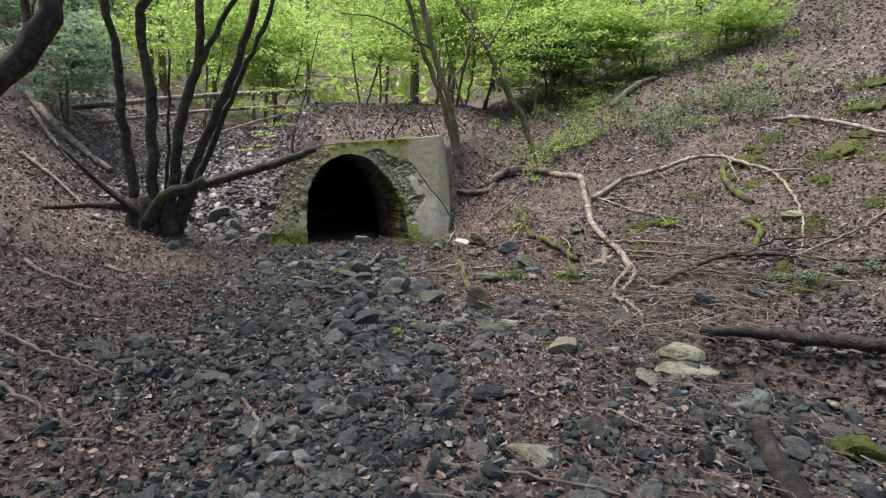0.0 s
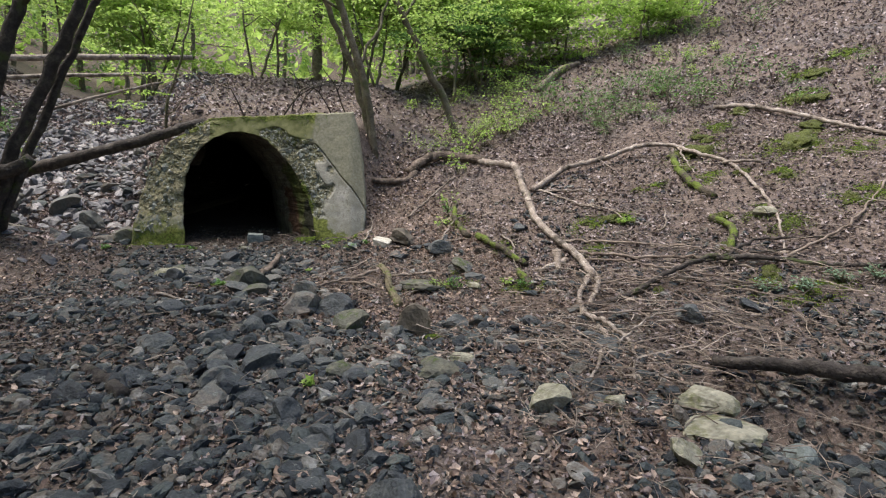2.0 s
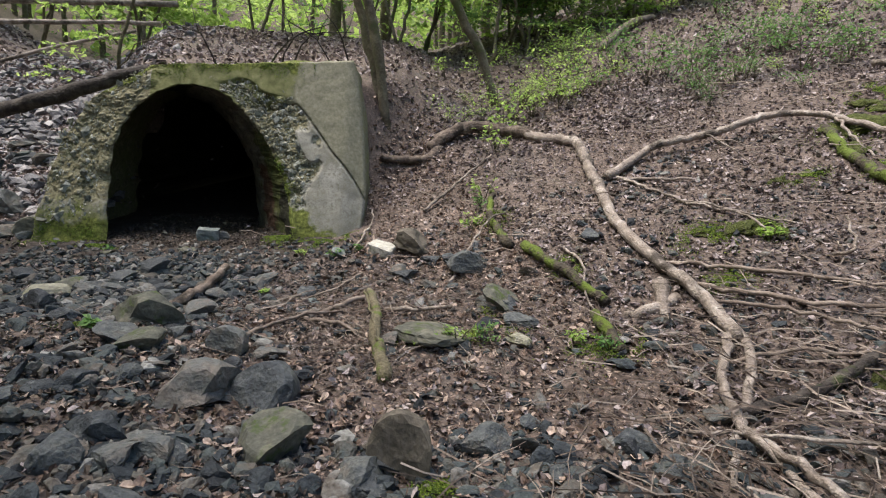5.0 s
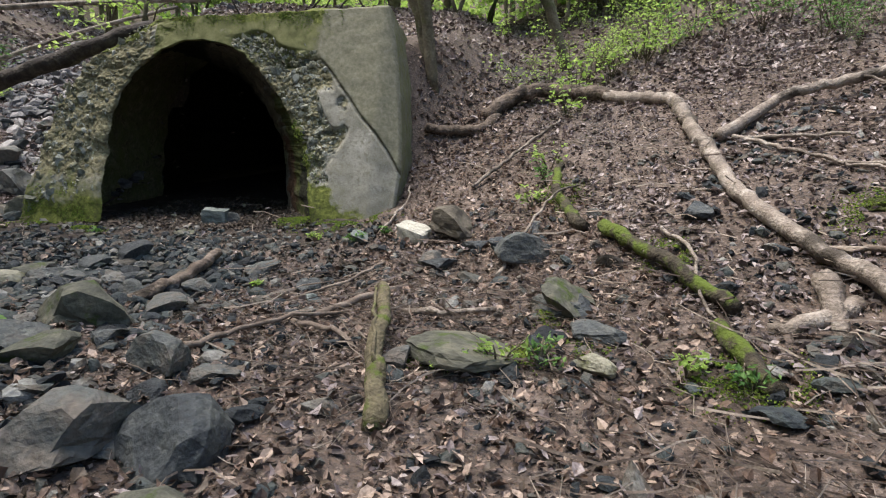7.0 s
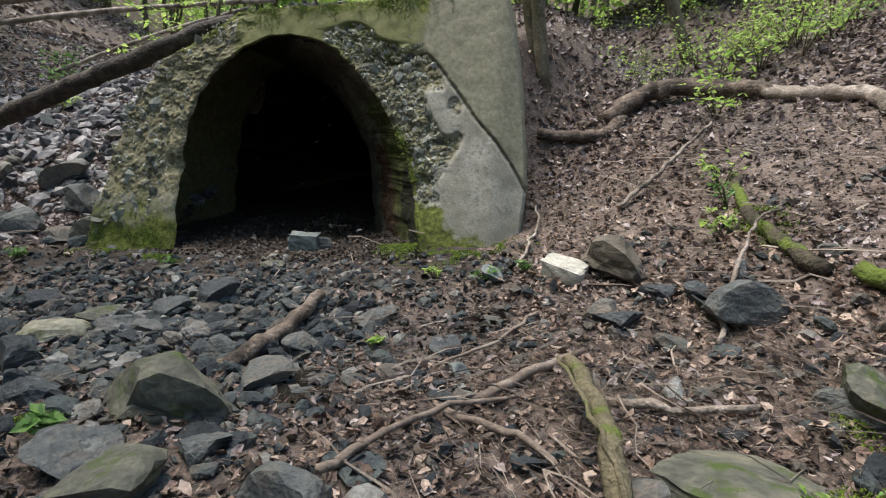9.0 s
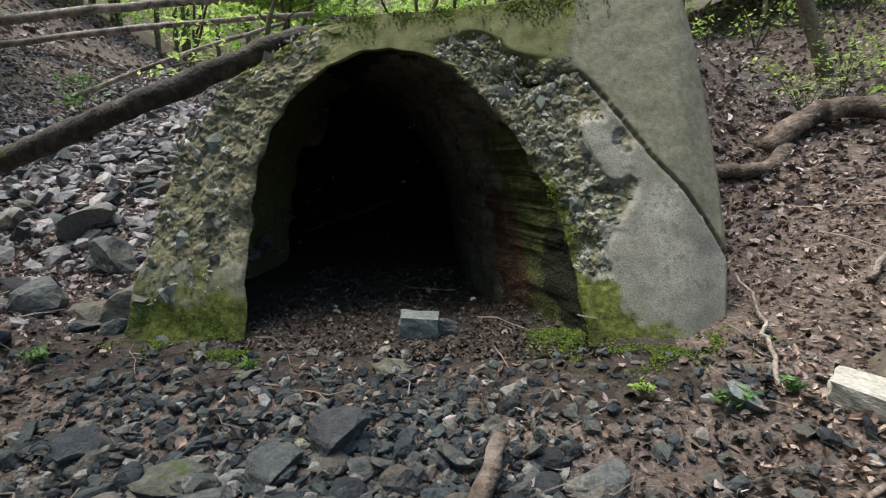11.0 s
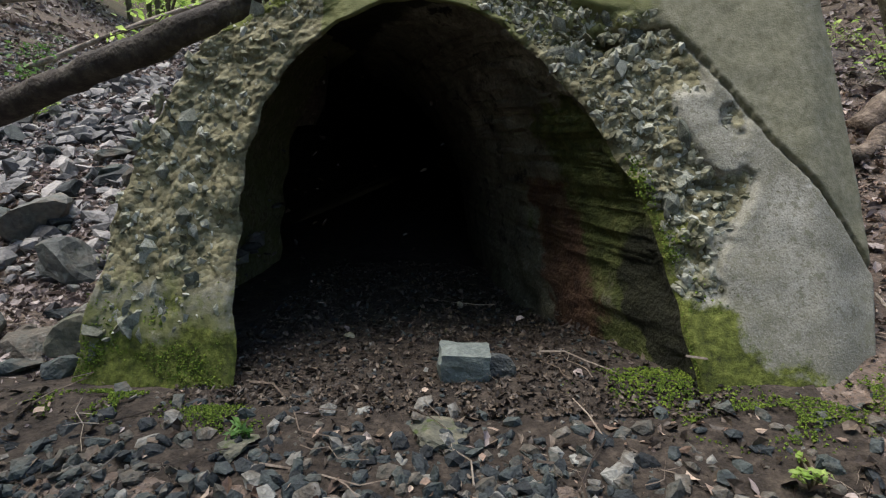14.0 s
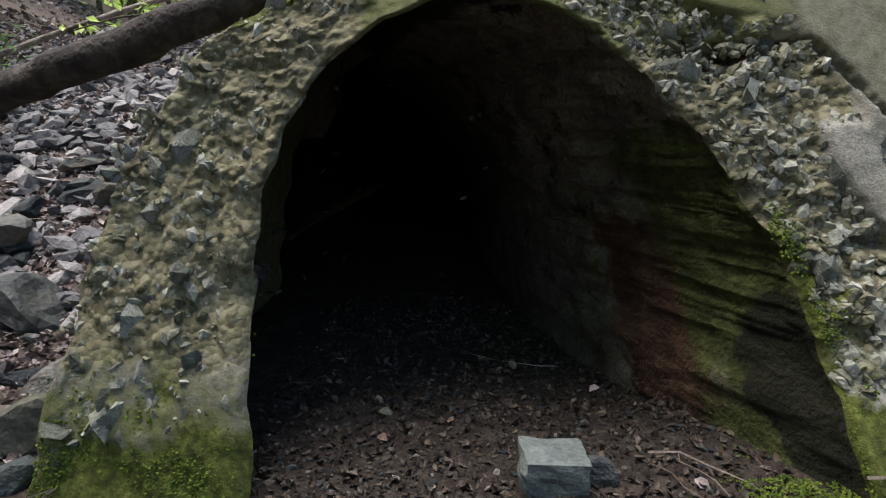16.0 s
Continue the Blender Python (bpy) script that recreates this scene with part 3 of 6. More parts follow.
    for i in range(N2 + 1):
        s = i / N2
        edge = inner[i] + at
        ax, az, y0 = edge.x, edge.z, edge.y
        row = s * 74
        for d in ys:
            bent = row + 0.35 * noise.noise((d * 1.7, s * 3, 4))
            board = int(bent)
            chip = noise.noise((board * 7.31, (y0 + d) * 3.6, 0.5))
            lip = 0.009 * (bent - board) * (0.7 + chip) - (0.0 if chip > -0.2 else 0.012)
            ox, oz = ax + 1.85, az - 0.7
            L = math.hypot(ox, oz) or 1
            rough = 0.02 * noise.fractal((ax * 7, (y0 + d) * 6, az * 7), 0.8, 2.0, 4) - lip
            rough += 0.03 * max(0, noise.noise((ax * 2.2, (y0 + d) * 1.6, az * 2.2 + 3)))
            rough += 0.03 * sstep(0.0, 0.08, d)
            rough *= min(1, d / 0.05)
            verts.append((ax + skew(d) - 0.2 * sstep(0.0, 0.35, d) * sstep(0.5, 0.3, s) + ox / L * rough - at.x, y0 + d - at.y, az + oz / L * rough - at.z))
            n = noise.fractal((s * 14, d * 4, 3), 0.9, 2.1, 4)
            wall = sstep(0.58, 0.7, s)
            kept["moss"].append(wall * (0.72 - 0.55 * sstep(0.35, 0.75, d + 0.2 * n)) + 0.3 * wall * bulge(d, s, 1.05, 0.86, 0.12, 0.1) + 0.3 * n)
            kept["rust"].append(wall * sstep(0.3, 0.5, d + 0.15 * n) * (1 - sstep(0.8, 1.1, d + 0.15 * n)) * sstep(0.72, 0.82, s))
            # left wall and crown painted dark as shade; wet band by the right edge
            kept["damp_shade"].append(wall * sstep(0.4, 0.16, d + 0.12 * n) * sstep(0.74, 0.88, s) + 0.9 * sstep(0.985, 1.0, s) + 0.95 * sstep(0.5, 0.4, s))
    W = len(ys)
    for i in range(N2):
        for k in range(W - 1):
            a = i * W + k
            faces.append((a, a + W, a + W + 1, a + 1))
    end = [i * W + W - 1 for i in range(N2 + 1)]
    faces.append(tuple(end))
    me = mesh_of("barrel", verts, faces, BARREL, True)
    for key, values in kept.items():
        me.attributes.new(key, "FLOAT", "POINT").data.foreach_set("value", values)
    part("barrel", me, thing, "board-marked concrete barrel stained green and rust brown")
    return thing


culvert = make_culvert()


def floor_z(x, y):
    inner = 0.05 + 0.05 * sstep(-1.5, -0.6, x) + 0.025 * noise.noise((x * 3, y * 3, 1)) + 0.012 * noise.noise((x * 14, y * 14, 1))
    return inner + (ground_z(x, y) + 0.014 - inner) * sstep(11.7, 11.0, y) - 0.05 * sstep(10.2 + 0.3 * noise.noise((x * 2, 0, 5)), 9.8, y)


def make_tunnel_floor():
    # reaches out before the arch, so the darkened earth paints shade there too
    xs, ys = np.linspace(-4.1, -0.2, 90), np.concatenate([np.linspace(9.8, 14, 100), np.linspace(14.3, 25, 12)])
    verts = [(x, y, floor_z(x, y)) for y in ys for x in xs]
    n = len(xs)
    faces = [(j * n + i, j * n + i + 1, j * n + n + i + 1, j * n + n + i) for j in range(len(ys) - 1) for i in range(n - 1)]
    tagged(new("tunnel_floor", mesh_of("tunnel_floor", verts, faces, FLOOR_DIRT_SHADE, True)), "earth and rotting leaves on the tunnel floor, darkened as shade", "floor", kind="structure")


make_tunnel_floor()

# ---- loose rocks ----
ROCKS = {}


def rock_mesh(k, mat):
    key = (k, mat.name)
    if key not in ROCKS:
        v, f = stone_arrays(100 + k, 7 + k % 4, 3, 0.6 + 0.05 * (k % 5))
        ROCKS[key] = mesh_of("rock", v, f, mat)
    return ROCKS[key]


def rock(x, y, size, k, mat=None, label="grey angular stone lying among dry leaves", group="stones of the stream bed", turn_z=0.0, flat=1.0, long=1.0, sink=0.22, tilt=0.0):
    ob = new("rock", rock_mesh(k, mat or ROCK))
    ob.matrix_world = pose(x, y, ground_z(x, y) + size * flat * (0.34 - sink), tilt, tilt * 0.5, turn_z) @ Matrix.Diagonal((size * long, size, size * flat, 1))
    return tagged(ob, label, "rock", group)


def block(x, y, size, mat, label, turn_z=0.0, tilt=0.0, lift=0.0, seed=0):
    """A squared stone with knocked edges. size: its three sides."""
    bm = bmesh.new()
    bmesh.ops.create_cube(bm, size=1.0)
    bmesh.ops.subdivide_edges(bm, edges=bm.edges[:], cuts=5, use_grid_fill=True)
    for v in bm.verts:
        q = v.co + Vector((seed * 5.3, 0, 0))
        v.co = v.co.lerp(v.co.normalized() * 0.58, 0.3)
        v.co.x *= 1 + 0.2 * v.co.z
        v.co += v.co.normalized() * (0.13 * noise.noise(q * 1.6) + 0.05 * noise.noise(q * 5))
    me = bpy.data.meshes.new("rock")
    bm.to_mesh(me)
    bm.free()
    me.materials.append(mat)
    ob = new("rock", me)
    ob.matrix_world = pose(x, y, ground_z(x, y) + size[2] * 0.4 + lift, tilt, tilt * 0.6, turn_z) @ Matrix.Diagonal((*size, 1))
    return tagged(ob, label, "rock", "stones of the stream bed")


# the rocks that stand out
block(0.38, 9.99, (0.27, 0.15, 0.12), WHITE_ROCK, "pale square-edged stone block tilted on the leaves", -36, 16, 0.01, 1)
block(-1.62, 10.86, (0.22, 0.18, 0.16), BLUE_ROCK, "square blue-grey stone in the tunnel mouth", 6, 4, 0.0, 2)
rock(0.68, 10.05, 0.46, 2, BROWN_ROCK, "large rounded brown-grey boulder beside the headwall", turn_z=20, flat=0.85)
rock(0.86, 9.72, 0.30, 3, ROCK, "flat grey stone in the leaf litter", flat=0.6)
rock(1.18, 9.32, 0.34, 4, ROCK, "dark blue-grey stone below a mossy log", turn_z=50)
rock(1.05, 9.62, 0.22, 5)
rock(1.32, 8.55, 0.32, 6, MOSS_ROCK, "mossy standing stone in the litter", flat=1.2)
rock(1.42, 8.30, 0.30, 7, ROCK, "flat slate-grey stone on the litter", flat=0.6, turn_z=30)
rock(-0.58, 7.34, 0.42, 2, ROCK, "large dark wet boulder among smaller stones", turn_z=130, flat=0.9, long=1.15)
rock(-0.24, 7.38, 0.36, 8, ROCK, "grey-brown angular rock in the leaves", turn_z=70)
rock(-1.12, 7.95, 0.30, 9, MOSS_ROCK, "grey-green flat rock beside the channel", flat=0.7)
rock(-1.33, 8.55, 0.48, 2, MOSS_ROCK, "big greenish boulder in the wet channel", turn_z=80, flat=0.95)
rock(-1.36, 8.05, 0.28, 6, ROCK, "mossy rock at the edge of the channel", turn_z=30, flat=0.8)
rock(-1.00, 8.22, 0.22, 3)
rock(-2.48, 9.15, 0.40, 1, PALE_ROCK, "pale greenish rock at the bank", turn_z=100, flat=0.8)
rock(-2.20, 8.75, 0.26, 4)
rock(-1.90, 8.45, 0.24, 7, ROCK, turn_z=50)
rock(-1.08, 9.35, 0.22, 5, ROCK, turn_z=15)
rock(-0.72, 6.72, 0.26, 3, ROCK, "reddish-brown square stone among dark ones", turn_z=10)
rock(-0.95, 6.75, 0.24, 8)
rock(-0.05, 6.88, 0.34, 9, MOSS_ROCK, "grey-green angular rock among leaves", turn_z=35)
rock(0.36, 6.66, 0.26, 0, ROCK, turn_z=120)
rock(0.57, 6.74, 0.32, 4, BROWN_ROCK, "upright brownish rock with a mossy foot", flat=1.5, turn_z=15)
rock(1.70, 6.86, 0.24, 1, ROCK, "blue-grey rock set in the litter", turn_z=30)
rock(1.25, 7.12, 0.16, 5)
rock(1.68, 6.80, 0.15, 2)
rock(2.28, 4.92, 0.40, 1, PALE_ROCK, "pale yellowish boulder beside a fallen log", turn_z=25, flat=1.0, long=1.15)
rock(2.16, 4.58, 0.40, 7, PALE_ROCK, "flat pale stone slab", turn_z=8, flat=0.5, long=1.5)
rock(1.27, 4.98, 0.28, 9, PALE_ROCK, "light brown rock half sunk in leaves", turn_z=-20)
rock(1.70, 4.98, 0.22, 3, PALE_ROCK, "light brown standing stone", flat=1.3)
rock(1.78, 4.28, 0.22, 6, PALE_ROCK, "pale yellow stone in the hollow", flat=1.2)
rock(0.14, 4.03, 0.26, 8, ROCK, "grey rock in the stream bed", turn_z=40)
rock(0.45, 3.9, 0.26, 1, ROCK, turn_z=70)
rock(-0.42, 3.72, 0.18, 4, ROCK, "smooth light grey stone on gravel", turn_z=30)
rock(0.70, 3.05, 0.26, 0, PALE_ROCK, "broad pale stone in the gravel", flat=0.6, turn_z=20)
rock(-0.44, 5.10, 0.24, 2)
rock(-1.00, 5.75, 0.28, 6, turn_z=45)
rock(-0.72, 5.90, 0.30, 9, turn_z=15)
rock(-0.48, 5.88, 0.28, 3, turn_z=65)
rock(-0.12, 5.70, 0.26, 5, MOSS_ROCK, "greenish stone among brown leaves")
rock(-0.93, 5.55, 0.34, 7, turn_z=5)
rock(0.80, 5.92, 0.24, 1, PALE_ROCK, "light stone on the litter", turn_z=50, flat=0.8)
rock(0.58, 5.72, 0.36, 8, MOSS_ROCK, "flat mossy stone in the leaves", flat=0.5)
rock(-0.55, 7.95, 0.30, 4, turn_z=15)
rock(-1.20, 6.50, 0.26, 0, turn_z=85)
rock(3.15, 6.35, 0.30, 2, ROCK, "slate-blue stone under the brushwood", turn_z=10)
rock(3.72, 6.30, 0.26, 6, ROCK, "slate-blue stone under the brushwood")
rock(4.9, 7.75, 0.30, 1, PALE_ROCK, "pale stone with a mossy cap on the slope", turn_z=30)
rock(3.3, 3.95, 0.36, 2, MOSS_STONE, "mossy stone in the hollow under a log", turn_z=30, flat=0.7, long=1.3)
rock(2.95, 4.75, 0.22, 8, BLUE_ROCK, "upright blue-grey stone in the hollow", flat=1.2)
rock(3.5, 4.55, 0.2, 5, PALE_ROCK, "pale stone in the hollow under a log")
rock(-1.46, 10.88, 0.17, 4, ROCK, "brownish stone in the tunnel mouth", turn_z=40)
rock(-1.72, 10.42, 0.22, 7, MOSS_ROCK, "flat green-stained stone before the tunnel", flat=0.6, turn_z=-15, long=1.3)
rock(-2.45, 10.25, 0.2, 3, MOSS_ROCK, "low stone before the tunnel", flat=0.6)
rock(-0.07, 10.07, 0.2, 6, BLUE_ROCK, "blue-grey stone by the headwall foot", turn_z=20)
rock(-2.30, 11.35, 0.06, 5, PALE_ROCK, "small white pebble on the tunnel floor", sink=0.0)
rock(-1.70, 11.75, 0.05, 2, PALE_ROCK, "small white pebble on the tunnel floor", sink=0.0)
rock(1.37, 8.02, 0.2, 1, PALE_ROCK, "pale stone in a gap of the litter", turn_z=20)
rock(-0.18, 9.06, 0.13, 2, BLUE_ROCK, "light blue-grey stone on the litter")
rock(-2.37, 9.55, 0.3, 5, MOSS_ROCK, "flat greenish stone at the channel", flat=0.5)
rock(-1.95, 9.77, 0.12, 3, PALE_ROCK, "small pale stone before the tunnel")
rock(-4.3, 11.05, 0.4, 8, ROCK, "blue-grey stone at the gully foot")
rock(-4.6, 12.1, 0.5, 2, ROCK, "blue-grey stone at the gully foot", turn_z=40)
rock(-3.75, 11.5, 0.42, 6, ROCK, "blue-grey stone wedged beside the headwall", turn_z=10)
rock(-3.6, 11.0, 0.34, 4, MOSS_ROCK, "greenish stone wedged beside the headwall", turn_z=60, flat=1.1)
rock(-5.2, 12.6, 0.5, 9, ROCK, "grey stone in the gully", turn_z=25)
slab = rock(0.72, 8.22, 0.42, 7, MOSS_ROCK, "broad grey-green rock slab with moss on its face", turn_z=-12, flat=0.5, long=1.5, sink=0.1)


def moss_hump(x, y, wide, seed):
    """A low cushion of moss over a buried stone or stump."""
    rnd = random.Random(seed)
    bm = bmesh.new()
    bmesh.ops.create_icosphere(bm, subdivisions=4, radius=1.0)
    for v in bm.verts:
        q = v.co.copy()
        v.co *= 1 + 0.6 * noise.fractal(q * 1.6 + Vector((seed * 3.1, 0, 0)), 0.9, 2.1, 5) + 0.05 * noise.noise(q * 14)
    me = bpy.data.meshes.new("moss_hump")
    bm.to_mesh(me)
    bm.free()
    me.materials.append(MOSS_STONE)
    me.polygons.foreach_set("use_smooth", [True] * len(me.polygons))
    ob = new("moss_hump", me)
    ob.matrix_world = pose(x, y, ground_z(x, y) - 0.02 * wide, 18, -20, 0) @ pose(0, 0, 0, 0, 0, rnd.uniform(0, 360)) @ Matrix.Diagonal((wide * 0.45, wide * 0.3, wide * 0.16, 1))
    return tagged(ob, "low cushion of olive-green moss on the leafy slope", "moss", "moss cushions of the slope")


for k, (x, y, wide) in enumerate(((7.6, 10.2, 0.7), (5.85, 7.45, 0.34), (5.35, 8.75, 0.3), (4.9, 9.4, 0.4), (6.9, 9.35, 0.5), (4.25, 7.45, 0.24), (7.2, 8.1, 0.4), (5.6, 10.1, 0.4), (5.7, 8.4, 0.3), (5.25, 9.8, 0.6),
                                  (6.4, 9.0, 0.7), (3.4, 8.75, 0.36), (3.15, 8.9, 0.24), (3.7, 8.6, 0.2), (6.6, 10.6, 0.5), (4.1, 9.3, 0.2), (4.6, 8.0, 0.26), (8.4, 11.0, 0.6), (3.2, 7.0, 0.2), (4.3, 6.75, 0.34))):
    moss_hump(x, y, wide, k)


def stone_cover(x, y):
    """Share of the ground that stones take up."""
    patch = 0.5 + 0.9 * noise.noise((x * 0.8, y * 0.8, 11.0)) + 0.3 * noise.noise((x * 2.3, y * 2.3, 5.0))
    if y > 10.3 and x > -3.5:
        return 0.25 if x > 0.25 else 0.0
    c = 1.15 * bulge(x, 0, -0.45 + 0.1 * (y - 4), 0, 2.1, 1) if y < 7 else 0.0
    if y >= 7:
        c = 0.9 * sstep(-0.5, -1.2, x) + 0.16
    if x < -3.2 and y > 9.3:
        c = 0.45
    c *= 1 - 0.75 * bulge(x, y, -0.25, 7.5, 0.8, 0.6)
    if x > 1.9:
        c = max(c, 0.75 if y < 5.2 else 0.45 if y < 6.8 else 0.3 if y < 8 else 0.15)
    return max(0.03, min(1.0, c)) * min(1.0, max(0.10, patch + 0.08 * c))


def picks(n, box, density, seed):
    rnd = random.Random(seed)
    out = []
    while len(out) < n:
        x, y = rnd.uniform(box[0], box[1]), rnd.uniform(box[2], box[3])
        if rnd.random() < density(x, y):
            out.append((x, y))
    return out


for i, (x, y) in enumerate(picks(235, (-3.2, 2.8, 2.0, 9.8), stone_cover, 5)):
    rnd = random.Random(i)
    rock(x, y, rnd.choice((0.13, 0.16, 0.19, 0.22, 0.26) if y > 4.6 else (0.10, 0.12, 0.14, 0.16, 0.20)), i % 10, turn_z=rnd.uniform(0, 360), flat=rnd.uniform(0.6, 1.0), tilt=rnd.uniform(-15, 15))



def to_arrays(v, f):
    """Triangles only."""
    tri = []
    for q in f:
        for k in range(1, len(q) - 1):
            tri.append((q[0], q[k], q[k + 1]))
    return np.array(v, dtype=np.float64), np.array(tri, dtype=np.int64)


def pebble_fields():
    small = [to_arrays(*stone_arrays(k, 5, 1, 0.65)) for k in range(8)]
    middle = [to_arrays(*stone_arrays(40 + k, 8, 2, 0.65)) for k in range(8)]
    rnd = random.Random(77)
    places = []
    for x, y in picks(18500, (-3.8, 4.6, 1.6, 10.4), stone_cover, 21):
        s = 0.024 + 0.07 * rnd.random() ** 2.2
        places.append((rnd.randrange(8), np.array((x, y, ground_z(x, y) + s * 0.12)), turn(rnd, s, (1.25, 1, 0.85))))
    upper = []
    for x, y in picks(3200, (-8.0, -3.3, 9.6, 19.0), lambda x, y: (0.05 if y < 12.0 else 1.0 if y < 16 else 0.4) if plain_z(x, y) < 0.5 + 0.42 * max(0, y - 11.6) else 0.08, 22):
        s = 0.035 + 0.2 * rnd.random() ** 3
        upper.append((rnd.randrange(8), np.array((x, y, ground_z(x, y) + s * 0.12)), turn(rnd, s, (1.25, 1, 0.85))))
    for x, y in picks(7500, (-11, -4, 13.6, 22.0), lambda x, y: 1.0 if plain_z(x, y) < 1.3 + 0.42 * max(0, y - 11.6) else 0.15, 25):
        s = 0.03 + 0.09 * rnd.random() ** 2
        upper.append((rnd.randrange(8), np.array((x, y, ground_z(x, y) + s * 0.12)), turn(rnd, s, (1.25, 1, 0.85))))
    scattered("gully_stones", small, upper, GULLY_STONE_LIT, "light grey broken stones in the gully above the culvert, partly lightened for open sky", "gravel")
    for x, y in picks(900, (-3.2, 0.3, 9.3, 10.6), lambda x, y: 0.3 + bulge(x, y, -1.35, 10.05, 0.5, 0.4), 23):
        s = 0.03 + 0.07 * rnd.random() ** 2
        places.append((rnd.randrange(8), np.array((x, y, ground_z(x, y) + s * 0.15)), turn(rnd, s)))
    for x, y in picks(900, (-3.0, -0.8, 10.6, 13.0), lambda x, y: 1, 24):
        s = 0.012 + 0.025 * rnd.random() ** 2
        places.append((rnd.randrange(8), np.array((x, y, max(floor_z(x, y), ground_z(x, y) if y < 11.4 else -9) + 0.004)), turn(rnd, s)))
    rubble = []
    for x, y in picks(1250, (-3.2, 2.6, 2.0, 9.8), lambda x, y: stone_cover(x, y) * (1.0 if y > 4.2 else 0.45), 26):
        s = 0.07 + 0.09 * rnd.random() ** 1.5
        rubble.append((rnd.randrange(8), np.array((x, y, ground_z(x, y) + s * 0.1)), turn(rnd, s, (1.2, 1, 0.85), tilt=0.4)))
    for x, y in picks(100, (-7.0, -3.4, 10.2, 14.5), lambda x, y: 1.0 if plain_z(x, y) < 0.7 + 0.42 * max(0, y - 11.6) else 0.0, 27):
        s = 0.10 + 0.24 * rnd.random() ** 2
        rubble.append((rnd.randrange(8), np.array((x, y, ground_z(x, y) + s * 0.12)), turn(rnd, s, (1.2, 1, 0.85), tilt=0.4)))
    for x, y in picks(120, (2.4, 4.6, 3.3, 5.2), lambda x, y: 1.0, 28):
        s = 0.06 + 0.14 * rnd.random() ** 2
        rubble.append((rnd.randrange(8), np.array((x, y, ground_z(x, y) + s * 0.12)), turn(rnd, s, (1.2, 1, 0.85), tilt=0.4)))
    scattered("rubble", middle, rubble, STONE, "fist-sized angular grey stones of the stream bed", "stones")
    scattered("gravel", small, places, STONE, "grey and greenish broken stones of the dry stream bed", "gravel")


pebble_fields()


# ---- leaf litter and twigs ----
def leaf_shape(w, curl, fold):
    v = np.array([(-0.5, 0, 0.0), (0.0, w, fold), (0.5, 0, curl), (0.0, -w, fold), (0.02, 0, curl * 0.35)])
    f = np.array([(0, 4, 1), (4, 2, 1), (0, 3, 4), (4, 3, 2)])
    return v, f


LEAVES = [leaf_shape(0.22, 0.12, 0.10), leaf_shape(0.3, -0.08, 0.14), leaf_shape(0.26, 0.2, -0.08), leaf_shape(0.16, 0.05, 0.05), leaf_shape(0.34, 0.15, 0.2)]


def dead_leaf(w, curl, fold, skewed):
    """A dry leaf, broad in the middle, cupped and curled."""
    ring = [(-0.5, 0.0, 0.0), (-0.22, w * 0.8, fold), (0.16, w + skewed, fold * 1.2), (0.5, skewed * 0.6, curl), (0.14, -w, fold * 0.7), (-0.24, -w * 0.7, fold * 1.1)]
    v = np.array(ring + [(0.02, 0.0, curl * 0.2)])
    return v, np.array([(6, (k + 1) % 6, k) for k in range(6)])


DEAD_LEAVES = [dead_leaf(0.24, 0.14, 0.10, 0.05), dead_leaf(0.32, -0.10, 0.16, -0.06), dead_leaf(0.27, 0.24, -0.10, 0.08), dead_leaf(0.15, 0.06, 0.06, 0.0), dead_leaf(0.36, 0.2, 0.24, 0.04)]


def leaf_share(x, y):
    """How thickly the dry leaves lie."""
    if not (y < 10.5 or x > 0.15 or x < -3.5):
        return 0.05
    bare = 1.0 - 0.8 * min(1, stone_cover(x, y))
    drift = 0.5 + 0.9 * max(0, 0.4 + noise.noise((x * 0.9, y * 0.9, 31)))
    heaps = 1.6 * bulge(x, y, 0.7, 9.0, 1.2, 1.0) + 1.5 * bulge(x, y, -0.2, 7.4, 1.0, 0.8) + 0.9 * bulge(x, y, 0.6, 5.4, 1.0, 0.7)
    if -3.6 < x < 0.1 and y > 9.3:
        drift *= 0.4
    return bare * drift + heaps * (0.35 + 0.65 * sstep(-0.3, 0.2, noise.noise((x * 2.4, y * 2.4, 8)))) - 0.6 * bulge(x, y, 3.2, 4.2, 1.0, 1.1)


